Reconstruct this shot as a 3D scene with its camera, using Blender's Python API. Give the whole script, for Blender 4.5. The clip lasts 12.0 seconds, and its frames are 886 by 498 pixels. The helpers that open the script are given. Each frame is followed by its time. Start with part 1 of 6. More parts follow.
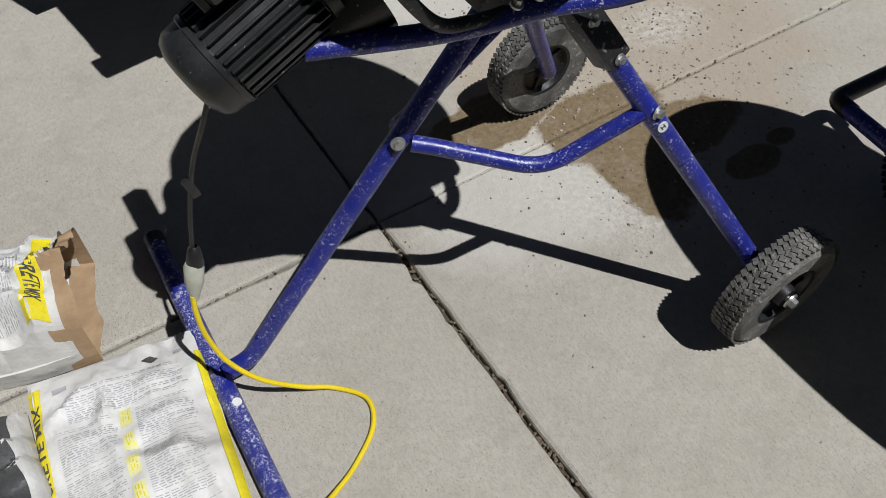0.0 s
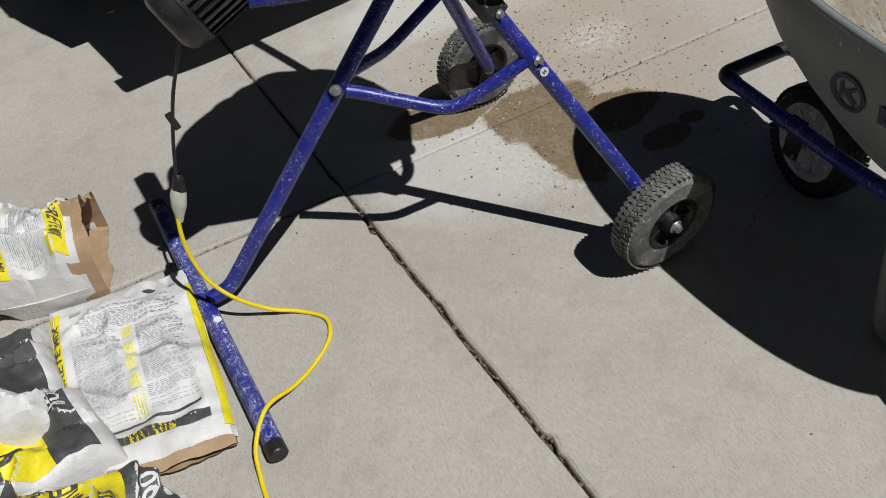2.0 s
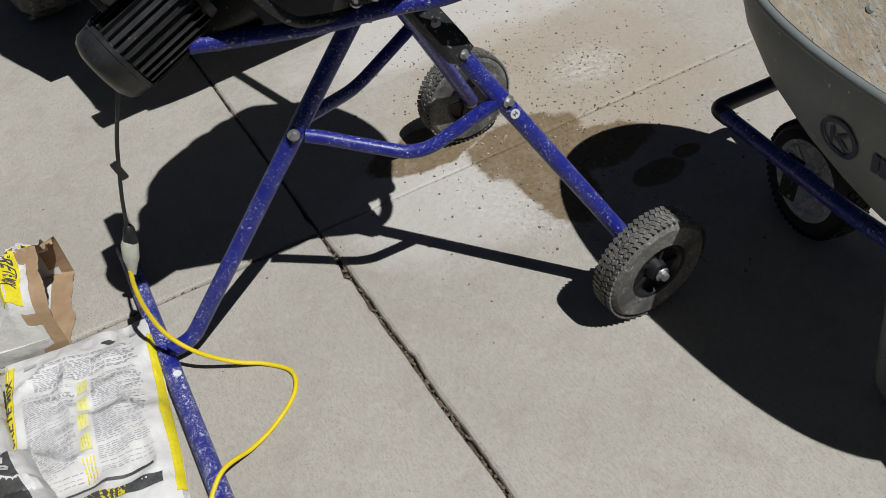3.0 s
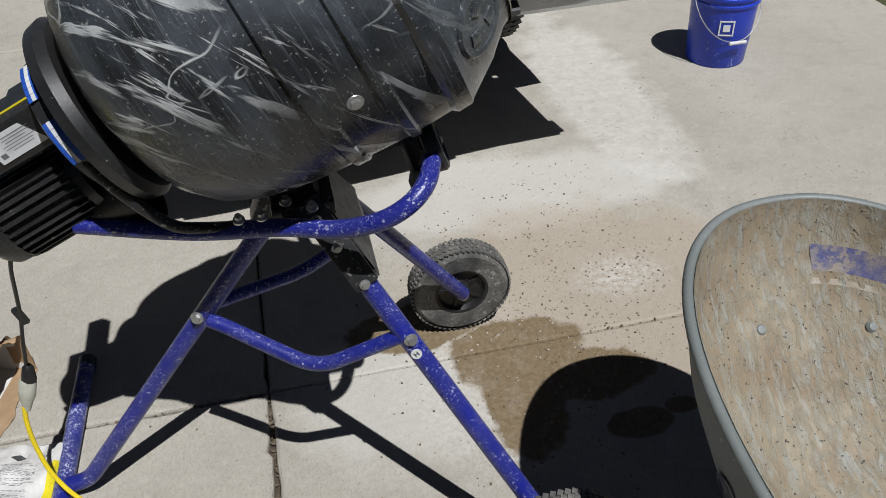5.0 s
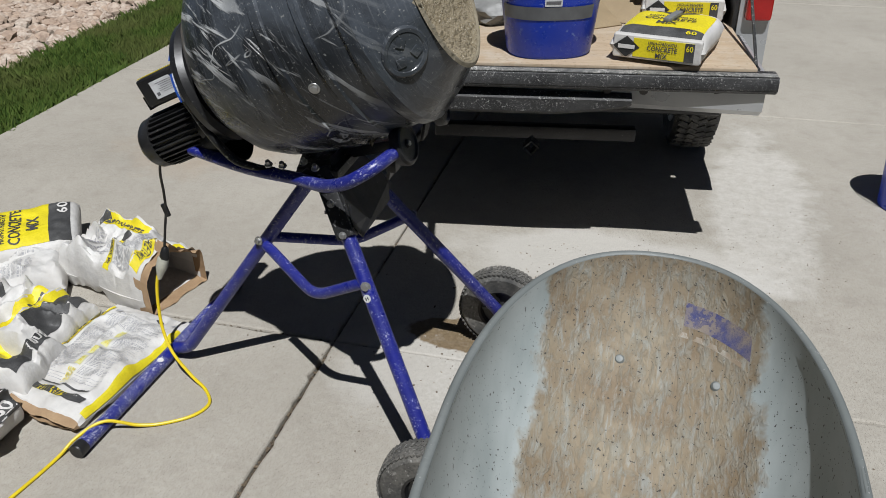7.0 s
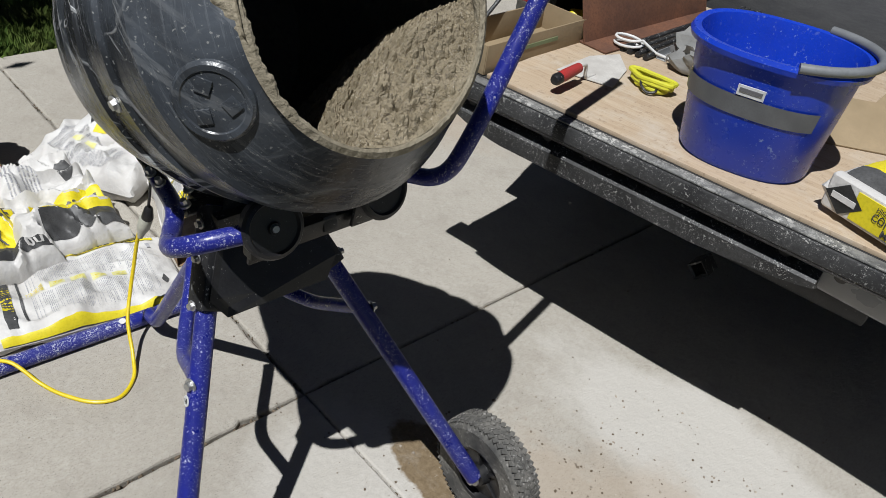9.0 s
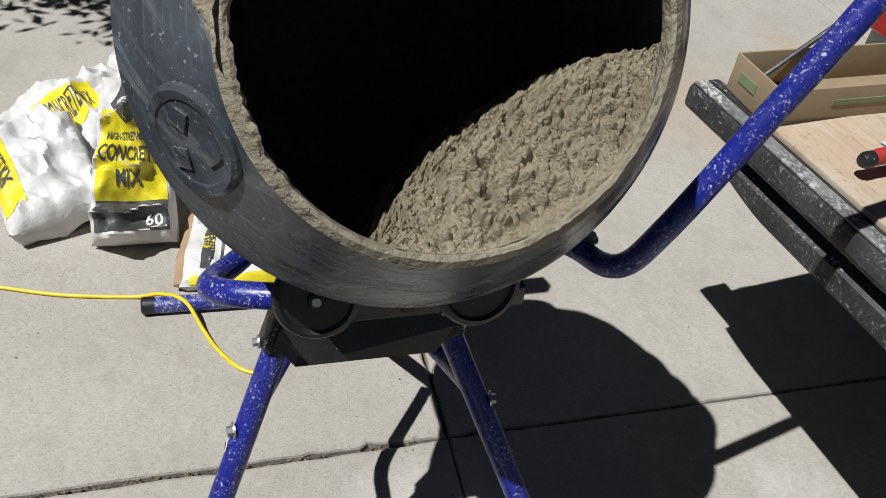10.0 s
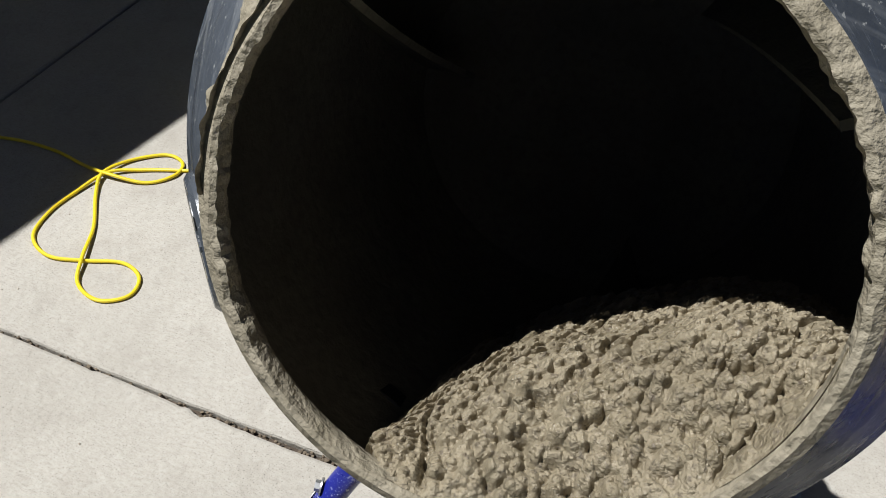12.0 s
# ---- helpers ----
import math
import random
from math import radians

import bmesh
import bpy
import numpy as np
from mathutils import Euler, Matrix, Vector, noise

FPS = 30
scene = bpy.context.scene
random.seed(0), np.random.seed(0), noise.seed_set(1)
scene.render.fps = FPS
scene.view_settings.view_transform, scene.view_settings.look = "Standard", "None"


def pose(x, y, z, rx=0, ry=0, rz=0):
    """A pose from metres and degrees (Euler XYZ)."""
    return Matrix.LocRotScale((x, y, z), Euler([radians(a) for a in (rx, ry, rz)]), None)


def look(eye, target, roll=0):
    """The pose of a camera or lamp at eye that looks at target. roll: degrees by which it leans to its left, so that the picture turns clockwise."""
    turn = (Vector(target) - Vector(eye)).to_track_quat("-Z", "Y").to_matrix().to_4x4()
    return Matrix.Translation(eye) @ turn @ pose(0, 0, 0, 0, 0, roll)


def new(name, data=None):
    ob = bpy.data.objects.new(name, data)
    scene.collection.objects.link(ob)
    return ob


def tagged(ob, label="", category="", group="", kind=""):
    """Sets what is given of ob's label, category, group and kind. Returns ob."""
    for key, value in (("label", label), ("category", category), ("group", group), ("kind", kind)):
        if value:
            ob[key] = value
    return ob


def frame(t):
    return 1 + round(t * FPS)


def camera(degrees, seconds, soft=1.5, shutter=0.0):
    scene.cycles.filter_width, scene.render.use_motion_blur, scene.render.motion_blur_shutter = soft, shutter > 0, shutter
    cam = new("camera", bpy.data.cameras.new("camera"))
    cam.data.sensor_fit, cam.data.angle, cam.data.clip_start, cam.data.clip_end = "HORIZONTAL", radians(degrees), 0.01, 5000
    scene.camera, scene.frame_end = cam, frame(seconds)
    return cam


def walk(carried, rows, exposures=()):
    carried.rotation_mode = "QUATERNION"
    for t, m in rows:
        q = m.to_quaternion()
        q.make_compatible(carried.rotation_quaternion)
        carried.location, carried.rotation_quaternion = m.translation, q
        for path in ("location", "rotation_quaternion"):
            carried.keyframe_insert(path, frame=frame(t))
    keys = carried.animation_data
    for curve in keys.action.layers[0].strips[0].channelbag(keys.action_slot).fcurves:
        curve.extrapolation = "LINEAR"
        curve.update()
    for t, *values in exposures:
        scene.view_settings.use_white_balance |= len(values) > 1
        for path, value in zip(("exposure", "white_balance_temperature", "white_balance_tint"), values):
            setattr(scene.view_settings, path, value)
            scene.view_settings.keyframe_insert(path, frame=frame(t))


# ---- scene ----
cam = camera(56.7, 12.0, soft=0.65)
PATH = [
    (0, (-0.572, -1.214, 1.621), (0.079, -0.185, 0.034), -0.0),
    (0.5, (-0.486, -1.349, 1.641), (0.109, -0.24, 0.086), -1.4),
    (1, (-0.435, -1.483, 1.636), (0.117, -0.327, 0.1), -2.8),
    (1.5, (-0.512, -1.614, 1.653), (0.06, -0.438, 0.139), -4.9),
    (2, (-0.645, -1.779, 1.667), (0.018, -0.566, 0.222), -4.1),
    (2.5, (-0.661, -1.815, 1.654), (0.024, -0.577, 0.24), -4.4),
    (3, (-0.465, -1.718, 1.636), (0.166, -0.459, 0.216), -5.8),
    (3.5, (-0.261, -1.609, 1.659), (0.284, -0.347, 0.206), -2.6),
    (3.7, (-0.218, -1.58, 1.667), (0.327, -0.29, 0.239), -2.4),
    (5.3, (0.203, -1.695, 1.75), (0.393, -0.117, 0.536), -2.9),
    (5.5, (0.207, -1.804, 1.747), (0.297, -0.2, 0.555), -3.9),
    (6, (0.34, -2.092, 1.776), (0.305, -0.418, 0.681), -3.2),
    (6.5, (0.724, -2.282, 1.765), (0.456, -0.558, 0.787), -0.0),
    (6.7, (0.853, -2.275, 1.772), (0.508, -0.569, 0.786), -0.6),
    (8.3, (1.494, -1.437, 1.812), (0.594, -0.057, 0.679), 4.8),
    (8.5, (1.462, -1.322, 1.779), (0.521, 0.05, 0.668), 6.4),
    (9, (1.391, -0.976, 1.748), (0.262, 0.207, 0.598), 8.6),
    (9.2, (1.389, -0.848, 1.73), (0.16, 0.202, 0.552), 8.8),
    (9.5, (1.321, -0.667, 1.724), (-0.042, 0.08, 0.465), 8.4),
    (9.7, (1.273, -0.571, 1.721), (-0.174, -0.028, 0.452), 5.1),
    (10, (1.155, -0.458, 1.701), (-0.275, 0.012, 0.384), 7.5),
    (10.2, (1.109, -0.366, 1.716), (-0.317, 0.012, 0.366), 9.2),
    (10.5, (1.043, -0.255, 1.707), (-0.375, -0.085, 0.308), 11.3),
    (11, (0.965, -0.171, 1.685), (-0.394, -0.424, 0.239), 7.0),
    (11.5, (0.891, -0.195, 1.716), (-0.492, -0.559, 0.318), 4.5),
    (12, (0.855, -0.167, 1.728), (-0.473, -0.606, 0.299), 4.6),
]
walk(cam, [(t, look(eye, aim, roll)) for t, eye, aim, roll in PATH],
     [(0, -0.05, 6150, 10), (3.0, -0.05, 6150, 10), (5.5, 0.08, 6150, 10), (6.5, 0.0, 6150, 10), (8.5, 0.05, 6150, 10), (9.5, 0.18, 6150, 10), (10.0, 0.24, 6150, 10), (10.5, 0.46, 6150, 10), (12, 0.6, 6150, 10)])

# ---- light ----
SUN_DIR = Vector((0.185, -0.48, 1.0)).normalized()
world = bpy.data.worlds.new("world")
scene.world = world
world.use_nodes = True
wn = world.node_tree.nodes
sky = wn.new("ShaderNodeTexSky")
sky.sky_type = "NISHITA"
sky.sun_disc = False
sky.altitude = 1600
sky.air_density = 0.16
sky.dust_density = 0.22
sky.sun_elevation = math.asin(SUN_DIR.z)
sky.sun_rotation = math.atan2(SUN_DIR.x, SUN_DIR.y)
wn["Background"].inputs["Strength"].default_value = 0.05
world.node_tree.links.new(sky.outputs["Color"], wn["Background"].inputs["Color"])
sun = new("sun", bpy.data.lights.new("sun", "SUN"))
sun.data.energy = 4.4
sun.data.angle = radians(0.53)
sun.data.color = (1.0, 0.98, 0.945)
sun.matrix_world = look((0, 0, 0), -SUN_DIR)


# ---- materials ----
def nodes_of(m):
    m.use_nodes = True
    nt = m.node_tree
    return nt, nt.nodes["Principled BSDF"]


def mix(nt, fac, a, b):
    n = nt.nodes.new("ShaderNodeMix")
    n.data_type = "RGBA"
    for sock, v in ((n.inputs["Factor"], fac), (n.inputs["A"], a), (n.inputs["B"], b)):
        if isinstance(v, bpy.types.NodeSocket):
            nt.links.new(v, sock)
        else:
            sock.default_value = (*v, 1) if isinstance(v, tuple) else v
    return n.outputs["Result"]


def coords(nt, kind="Object"):
    return nt.nodes.new("ShaderNodeTexCoord").outputs[kind]


def world_pos(nt):
    return nt.nodes.new("ShaderNodeNewGeometry").outputs["Position"]


def noise_of(nt, vec, scale, detail=4.0, rough=0.55, distort=0.0):
    n = nt.nodes.new("ShaderNodeTexNoise")
    n.inputs["Scale"].default_value, n.inputs["Detail"].default_value = scale, detail
    n.inputs["Roughness"].default_value, n.inputs["Distortion"].default_value = rough, distort
    nt.links.new(vec, n.inputs["Vector"])
    return n.outputs["Fac"]


def ramp(nt, val, lo, hi):
    n = nt.nodes.new("ShaderNodeMapRange")
    nt.links.new(val, n.inputs["Value"])
    n.inputs["From Min"].default_value, n.inputs["From Max"].default_value = lo, hi
    return n.outputs["Result"]


def math_of(nt, op, a, b=0.0):
    n = nt.nodes.new("ShaderNodeMath")
    n.operation = op
    for sock, v in zip(n.inputs, (a, b)):
        if isinstance(v, bpy.types.NodeSocket):
            nt.links.new(v, sock)
        else:
            sock.default_value = v
    return n.outputs["Value"]


def bump(nt, bsdf, val, dist, strength=1.0):
    n = nt.nodes.new("ShaderNodeBump")
    n.inputs["Distance"].default_value, n.inputs["Strength"].default_value = dist, strength
    nt.links.new(val, n.inputs["Height"])
    nt.links.new(n.outputs["Normal"], bsdf.inputs["Normal"])


def scaled(nt, vec, s):
    n = nt.nodes.new("ShaderNodeMapping")
    n.inputs["Scale"].default_value = s
    nt.links.new(vec, n.inputs["Vector"])
    return n.outputs["Vector"]


def material(name, col, rough=0.6, metal=0.0, var=None, scale=12.0, grain=0.25, relief=0.0, relief_scale=90.0,
             spots=None, spot_scale=60.0, spot_at=0.64, spec=0.5, at_world=False):
    """A surface with a broad and a fine variation of colour, relief, and spots of dried splashes."""
    m = bpy.data.materials.new(name)
    nt, b = nodes_of(m)
    v = world_pos(nt) if at_world else coords(nt)
    var = var or tuple(c * 0.72 for c in col)
    c = mix(nt, ramp(nt, noise_of(nt, v, scale), 0.35, 0.68), col, var)
    dark = tuple(x * (1 - grain) for x in col)
    fine = noise_of(nt, v, scale * 14, 3)
    c = mix(nt, math_of(nt, "MULTIPLY", ramp(nt, fine, 0.45, 0.7), 0.6), c, dark)
    rg = ramp(nt, noise_of(nt, v, scale * 3), 0.2, 0.8)
    r_out = math_of(nt, "ADD", math_of(nt, "MULTIPLY", rg, 0.2), max(rough - 0.1, 0.02))
    if spots:
        s1 = ramp(nt, noise_of(nt, v, spot_scale, 3, 0.6), spot_at, spot_at + 0.035)
        s2 = ramp(nt, noise_of(nt, v, spot_scale * 2.7, 2, 0.6), spot_at + 0.02, spot_at + 0.05)
        s3 = ramp(nt, noise_of(nt, v, spot_scale * 0.16, 3, 0.6), 0.36, 0.62)
        s = math_of(nt, "MULTIPLY", math_of(nt, "MAXIMUM", s1, s2), s3)
        c = mix(nt, s, c, spots)
        r_out = math_of(nt, "MAXIMUM", r_out, s)
    nt.links.new(c, b.inputs["Base Color"])
    nt.links.new(r_out, b.inputs["Roughness"])
    b.inputs["Metallic"].default_value = metal
    b.inputs["Specular IOR Level"].default_value = spec
    if relief:
        bump(nt, b, noise_of(nt, v, relief_scale, 4), relief)
    return m


DUST = (0.62, 0.6, 0.56)
BLUE = material("blue_powder_coat", (0.012, 0.018, 0.22), 0.32, 0, (0.016, 0.022, 0.18), 9, 0.2, 0.0006, 160, (0.55, 0.56, 0.62), 150, 0.61)
SPLASHED = material("splashed_blue_coat", (0.012, 0.018, 0.22), 0.36, 0, (0.016, 0.022, 0.18), 9, 0.2, 0.0008, 160, (0.58, 0.59, 0.63), 140, 0.565)
BLACK = material("black_plastic", (0.012, 0.012, 0.013), 0.42, 0, (0.022, 0.022, 0.023), 14, 0.3, 0.0004, 300, (0.3, 0.29, 0.27), 120, 0.7)
IRON = material("black_steel", (0.016, 0.016, 0.018), 0.45, 0.2, (0.03, 0.03, 0.03), 16, 0.3, 0.0006, 200, (0.45, 0.45, 0.44), 60, 0.63)
RUBBER = material("tyre_rubber", (0.05, 0.05, 0.048), 0.8, 0, (0.2, 0.19, 0.17), 9, 0.3, 0.0015, 120, (0.34, 0.33, 0.31), 50, 0.62)
ZINC = material("zinc_bolt", (0.55, 0.55, 0.54), 0.38, 0.8, None, 40)
WHITE = material("white_sticker", (0.75, 0.75, 0.73), 0.5)


# ---- shaping ----
def part(name, bm, mat, parent=None, label="", smooth=True):
    me = bpy.data.meshes.new(name)
    bmesh.ops.recalc_face_normals(bm, faces=bm.faces)
    if smooth:
        for f in bm.faces:
            f.smooth = True
        for e in bm.edges:
            if len(e.link_faces) == 2 and e.calc_face_angle(0) > 0.6:
                e.smooth = False
    bm.to_mesh(me)
    bm.free()
    for m in (mat if isinstance(mat, (list, tuple)) else [mat]):
        me.materials.append(m)
    ob = new(name, me)
    if parent:
        ob.parent = parent
    return tagged(ob, label)


def thing(name, label, category, at=(0, 0, 0), rz=0.0, group="", kind=""):
    ob = new(name)
    ob.empty_display_size = 0.05
    ob.matrix_world = pose(*at, 0, 0, rz)
    return tagged(ob, label, category, group, kind)


def basis(d, up=(0, 0, 1)):
    d = Vector(d).normalized()
    u = Vector(up)
    if abs(d.dot(u)) > 0.97:
        u = Vector((1, 0, 0))
    x = u.cross(d).normalized()
    return x, d.cross(x).normalized(), d


def smooth_path(pts, n=8):
    """Catmull-Rom through the points."""
    pts = [Vector(p) for p in pts]
    if len(pts) < 3:
        return pts
    out = []
    q = [2 * pts[0] - pts[1]] + pts + [2 * pts[-1] - pts[-2]]
    for i in range(1, len(q) - 2):
        a, b, c, d = q[i - 1:i + 3]
        for k in range(n):
            t = k / n
            out.append(0.5 * ((2 * b) + (c - a) * t + (2 * a - 5 * b + 4 * c - d) * t * t + (3 * b - a - 3 * c + d) * t ** 3))
    return out + [pts[-1]]


def rounded(pts, r, n=6):
    """A polyline whose corners are bent to the radius r."""
    pts = [Vector(p) for p in pts]
    out = [pts[0]]
    for a, b, c in zip(pts, pts[1:], pts[2:]):
        k = min(r, (a - b).length * 0.48, (c - b).length * 0.48)
        p, q = b + (a - b).normalized() * k, b + (c - b).normalized() * k
        out += [p.lerp(b, t / n).lerp(b.lerp(q, t / n), t / n) for t in range(n + 1)]
    return out + [pts[-1]]


def tube(bm, pts, r, seg=16, cap=True):
    """A round tube along the points; r: a radius, or one for each point."""
    pts = [Vector(p) for p in pts]
    rs = r if isinstance(r, (list, tuple)) else [r] * len(pts)
    x = y = None
    rings = []
    for i, p in enumerate(pts):
        d = (pts[min(i + 1, len(pts) - 1)] - pts[max(i - 1, 0)]).normalized()
        if x is None:
            x, y, _ = basis(d)
        else:
            x = (x - d * x.dot(d)).normalized()
            y = d.cross(x)
        rings.append([bm.verts.new(p + rs[i] * (x * math.cos(a) + y * math.sin(a))) for a in (2 * math.pi * k / seg for k in range(seg))])
    for a, b in zip(rings, rings[1:]):
        for k in range(seg):
            bm.faces.new((a[k], a[(k + 1) % seg], b[(k + 1) % seg], b[k]))
    if cap:
        bm.faces.new(rings[0][::-1])
        bm.faces.new(rings[-1])
    return bm


def lathe(bm, prof, seg=48, axis=(0, 0, 1), at=(0, 0, 0), wob=None):
    """Turns a profile of (distance along the axis, radius) round the axis."""
    x, y, d = basis(axis)
    at = Vector(at)
    rings = []
    for s, r in prof:
        if r < 1e-5:
            rings.append([bm.verts.new(at + d * s)])
        else:
            rings.append([bm.verts.new(at + d * s + (r + (wob(s, a) if wob else 0)) * (x * math.cos(a) + y * math.sin(a)))
                          for a in (2 * math.pi * k / seg for k in range(seg))])
    for a, b in zip(rings, rings[1:]):
        for k in range(seg):
            j = (k + 1) % seg
            va = (a[0],) if len(a) == 1 else (a[k], a[j])
            vb = (b[0],) if len(b) == 1 else (b[j], b[k])
            if len(va) + len(vb) > 2:
                bm.faces.new(va + vb)
    return bm


def box(bm, size, m=Matrix(), bevel=0.0, seg=2):
    r = bmesh.ops.create_cube(bm, size=1.0, matrix=m @ Matrix.Diagonal((*size, 1)))
    if bevel:
        vs = r["verts"]
        es = list({e for v in vs for e in v.link_edges})
        bmesh.ops.bevel(bm, geom=vs + es, offset=bevel, segments=seg, affect="EDGES", profile=0.6)
    return bm


def frame_at(at, d, up=(0, 0, 1)):
    """A pose whose z runs along d."""
    x, y, z = basis(d, up)
    m = Matrix((x, y, z)).transposed().to_4x4()
    m.translation = Vector(at)
    return m


def hexbolt(bm, at, d, r=0.009, h=0.009):
    m = frame_at(at, d)
    bmesh.ops.create_cone(bm, cap_ends=True, segments=16, radius1=r * 1.6, radius2=r * 1.5, depth=h * 0.3, matrix=m)
    bmesh.ops.create_cone(bm, cap_ends=True, segments=6, radius1=r, radius2=r * 0.95, depth=h, matrix=m @ Matrix.Translation((0, 0, h * 0.6)))
    return bm


# ---- ground ----
def concrete_material():
    m = bpy.data.materials.new("driveway_concrete")
    nt, b = nodes_of(m)
    p = world_pos(nt)
    c = mix(nt, ramp(nt, noise_of(nt, p, 1.3, 5), 0.32, 0.7), (0.445, 0.415, 0.36), (0.365, 0.338, 0.29))
    c = mix(nt, math_of(nt, "MULTIPLY", ramp(nt, noise_of(nt, p, 9, 4, 0.6), 0.5, 0.72), 0.35), c, (0.28, 0.25, 0.21))
    c = mix(nt, math_of(nt, "MULTIPLY", ramp(nt, noise_of(nt, scaled(nt, p, (1.0, 0.35, 1)), 150, 4, 0.7), 0.45, 0.7), 0.5), c, (0.27, 0.245, 0.205))
    c = mix(nt, math_of(nt, "MULTIPLY", ramp(nt, noise_of(nt, p, 170, 3, 0.7), 0.54, 0.74), 0.35), c, (0.23, 0.21, 0.18))
    c = mix(nt, ramp(nt, noise_of(nt, p, 330, 2), 0.62, 0.68), c, (0.1, 0.09, 0.08))
    c = mix(nt, math_of(nt, "MULTIPLY", ramp(nt, noise_of(nt, p, 26, 6, 0.75), 0.52, 0.68), 0.28), c, (0.5, 0.48, 0.43))

    def patch(cx, cy, rx, ry, soft, warp, ws):
        n = nt.nodes.new("ShaderNodeVectorMath")
        n.operation = "SUBTRACT"
        nt.links.new(p, n.inputs[0])
        n.inputs[1].default_value = (cx, cy, 0)
        l = nt.nodes.new("ShaderNodeVectorMath")
        l.operation = "LENGTH"
        nt.links.new(scaled(nt, n.outputs[0], (1 / rx, 1 / ry, 0)), l.inputs[0])
        w = math_of(nt, "MULTIPLY", math_of(nt, "SUBTRACT", noise_of(nt, p, ws, 5, 0.65), 0.5), warp)
        return ramp(nt, math_of(nt, "ADD", l.outputs["Value"], w), 1 + soft, 1 - soft)

    wash = patch(0.95, 0.78, 0.65, 0.24, 0.15, 1.2, 3.2)
    c = mix(nt, math_of(nt, "MULTIPLY", wash, 0.6), c, (0.56, 0.54, 0.5))
    wash2 = math_of(nt, "MULTIPLY", patch(1.55, 1.5, 0.22, 0.8, 0.2, 1.6, 4.5), math_of(nt, "ADD", math_of(nt, "MULTIPLY", ramp(nt, noise_of(nt, p, 22, 6, 0.75), 0.35, 0.62), 0.6), 0.4))
    c = mix(nt, math_of(nt, "MULTIPLY", wash2, 0.65), c, (0.6, 0.58, 0.54))
    wash3 = patch(0.36, -0.1, 0.3, 0.24, 0.25, 1.5, 4)
    c = mix(nt, math_of(nt, "MULTIPLY", wash3, 0.5), c, (0.54, 0.52, 0.48))
    tan = patch(1.0, 0.2, 0.56, 0.46, 0.12, 1.0, 3.2)
    c = mix(nt, math_of(nt, "MULTIPLY", tan, 0.48), c, (0.37, 0.295, 0.215))
    chalk = math_of(nt, "MULTIPLY", patch(1.15, 0.22, 0.12, 0.09, 0.5, 1.6, 12), ramp(nt, noise_of(nt, p, 45, 5, 0.7), 0.4, 0.6))
    c = mix(nt, math_of(nt, "MULTIPLY", chalk, 0.7), c, (0.55, 0.53, 0.49))
    halo = math_of(nt, "MULTIPLY", patch(0.6, -0.1, 0.24, 0.3, 0.2, 1.3, 7), ramp(nt, noise_of(nt, p, 60, 5, 0.75), 0.46, 0.56))
    c = mix(nt, math_of(nt, "MULTIPLY", halo, 0.45), c, (0.56, 0.54, 0.5))
    wet = patch(0.45, 0.15, 0.20, 0.10, 0.05, 0.8, 6)
    for spot in ((0.72, -0.02, 0.2, 0.14), (0.69, -0.2, 0.115, 0.2), (0.9, -0.16, 0.17, 0.10), (0.97, -0.36, 0.09, 0.05), (1.1, -0.33, 0.05, 0.03)):
        wet = math_of(nt, "MAXIMUM", wet, patch(*spot, 0.06, 0.9, 7))
    damp = mix(nt, ramp(nt, noise_of(nt, p, 70, 5, 0.75), 0.35, 0.65), (0.14, 0.1, 0.055), (0.225, 0.168, 0.1))
    c = mix(nt, math_of(nt, "MULTIPLY", wet, math_of(nt, "ADD", math_of(nt, "MULTIPLY", ramp(nt, noise_of(nt, p, 13, 6, 0.75), 0.25, 0.5), 0.3), 0.68)), c, damp)
    rust = math_of(nt, "MAXIMUM", patch(-1.75, 2.15, 0.3, 0.1, 0.6, 1.4, 5), patch(-1.35, 1.5, 0.35, 0.25, 0.7, 2.0, 5))
    c = mix(nt, math_of(nt, "MULTIPLY", rust, 0.3), c, (0.42, 0.26, 0.13))
    nt.links.new(c, b.inputs["Base Color"])
    b.inputs["Roughness"].default_value = 0.85
    b.inputs["Specular IOR Level"].default_value = 0.25
    h = math_of(nt, "ADD", math_of(nt, "MULTIPLY", noise_of(nt, scaled(nt, p, (1.0, 0.3, 1)), 220, 4, 0.7), 0.6), noise_of(nt, p, 40, 4))
    bump(nt, b, h, 0.003)
    return m


CONCRETE = concrete_material()
SOIL = material("joint_dirt", (0.09, 0.065, 0.045), 0.95, 0, (0.05, 0.04, 0.03), 30, 0.4, 0.01, 60, at_world=True)
LAWN_SOIL = material("lawn_soil", (0.05, 0.085, 0.02), 0.95, 0, (0.07, 0.07, 0.03), 3, 0.4, 0.02, 40, at_world=True)


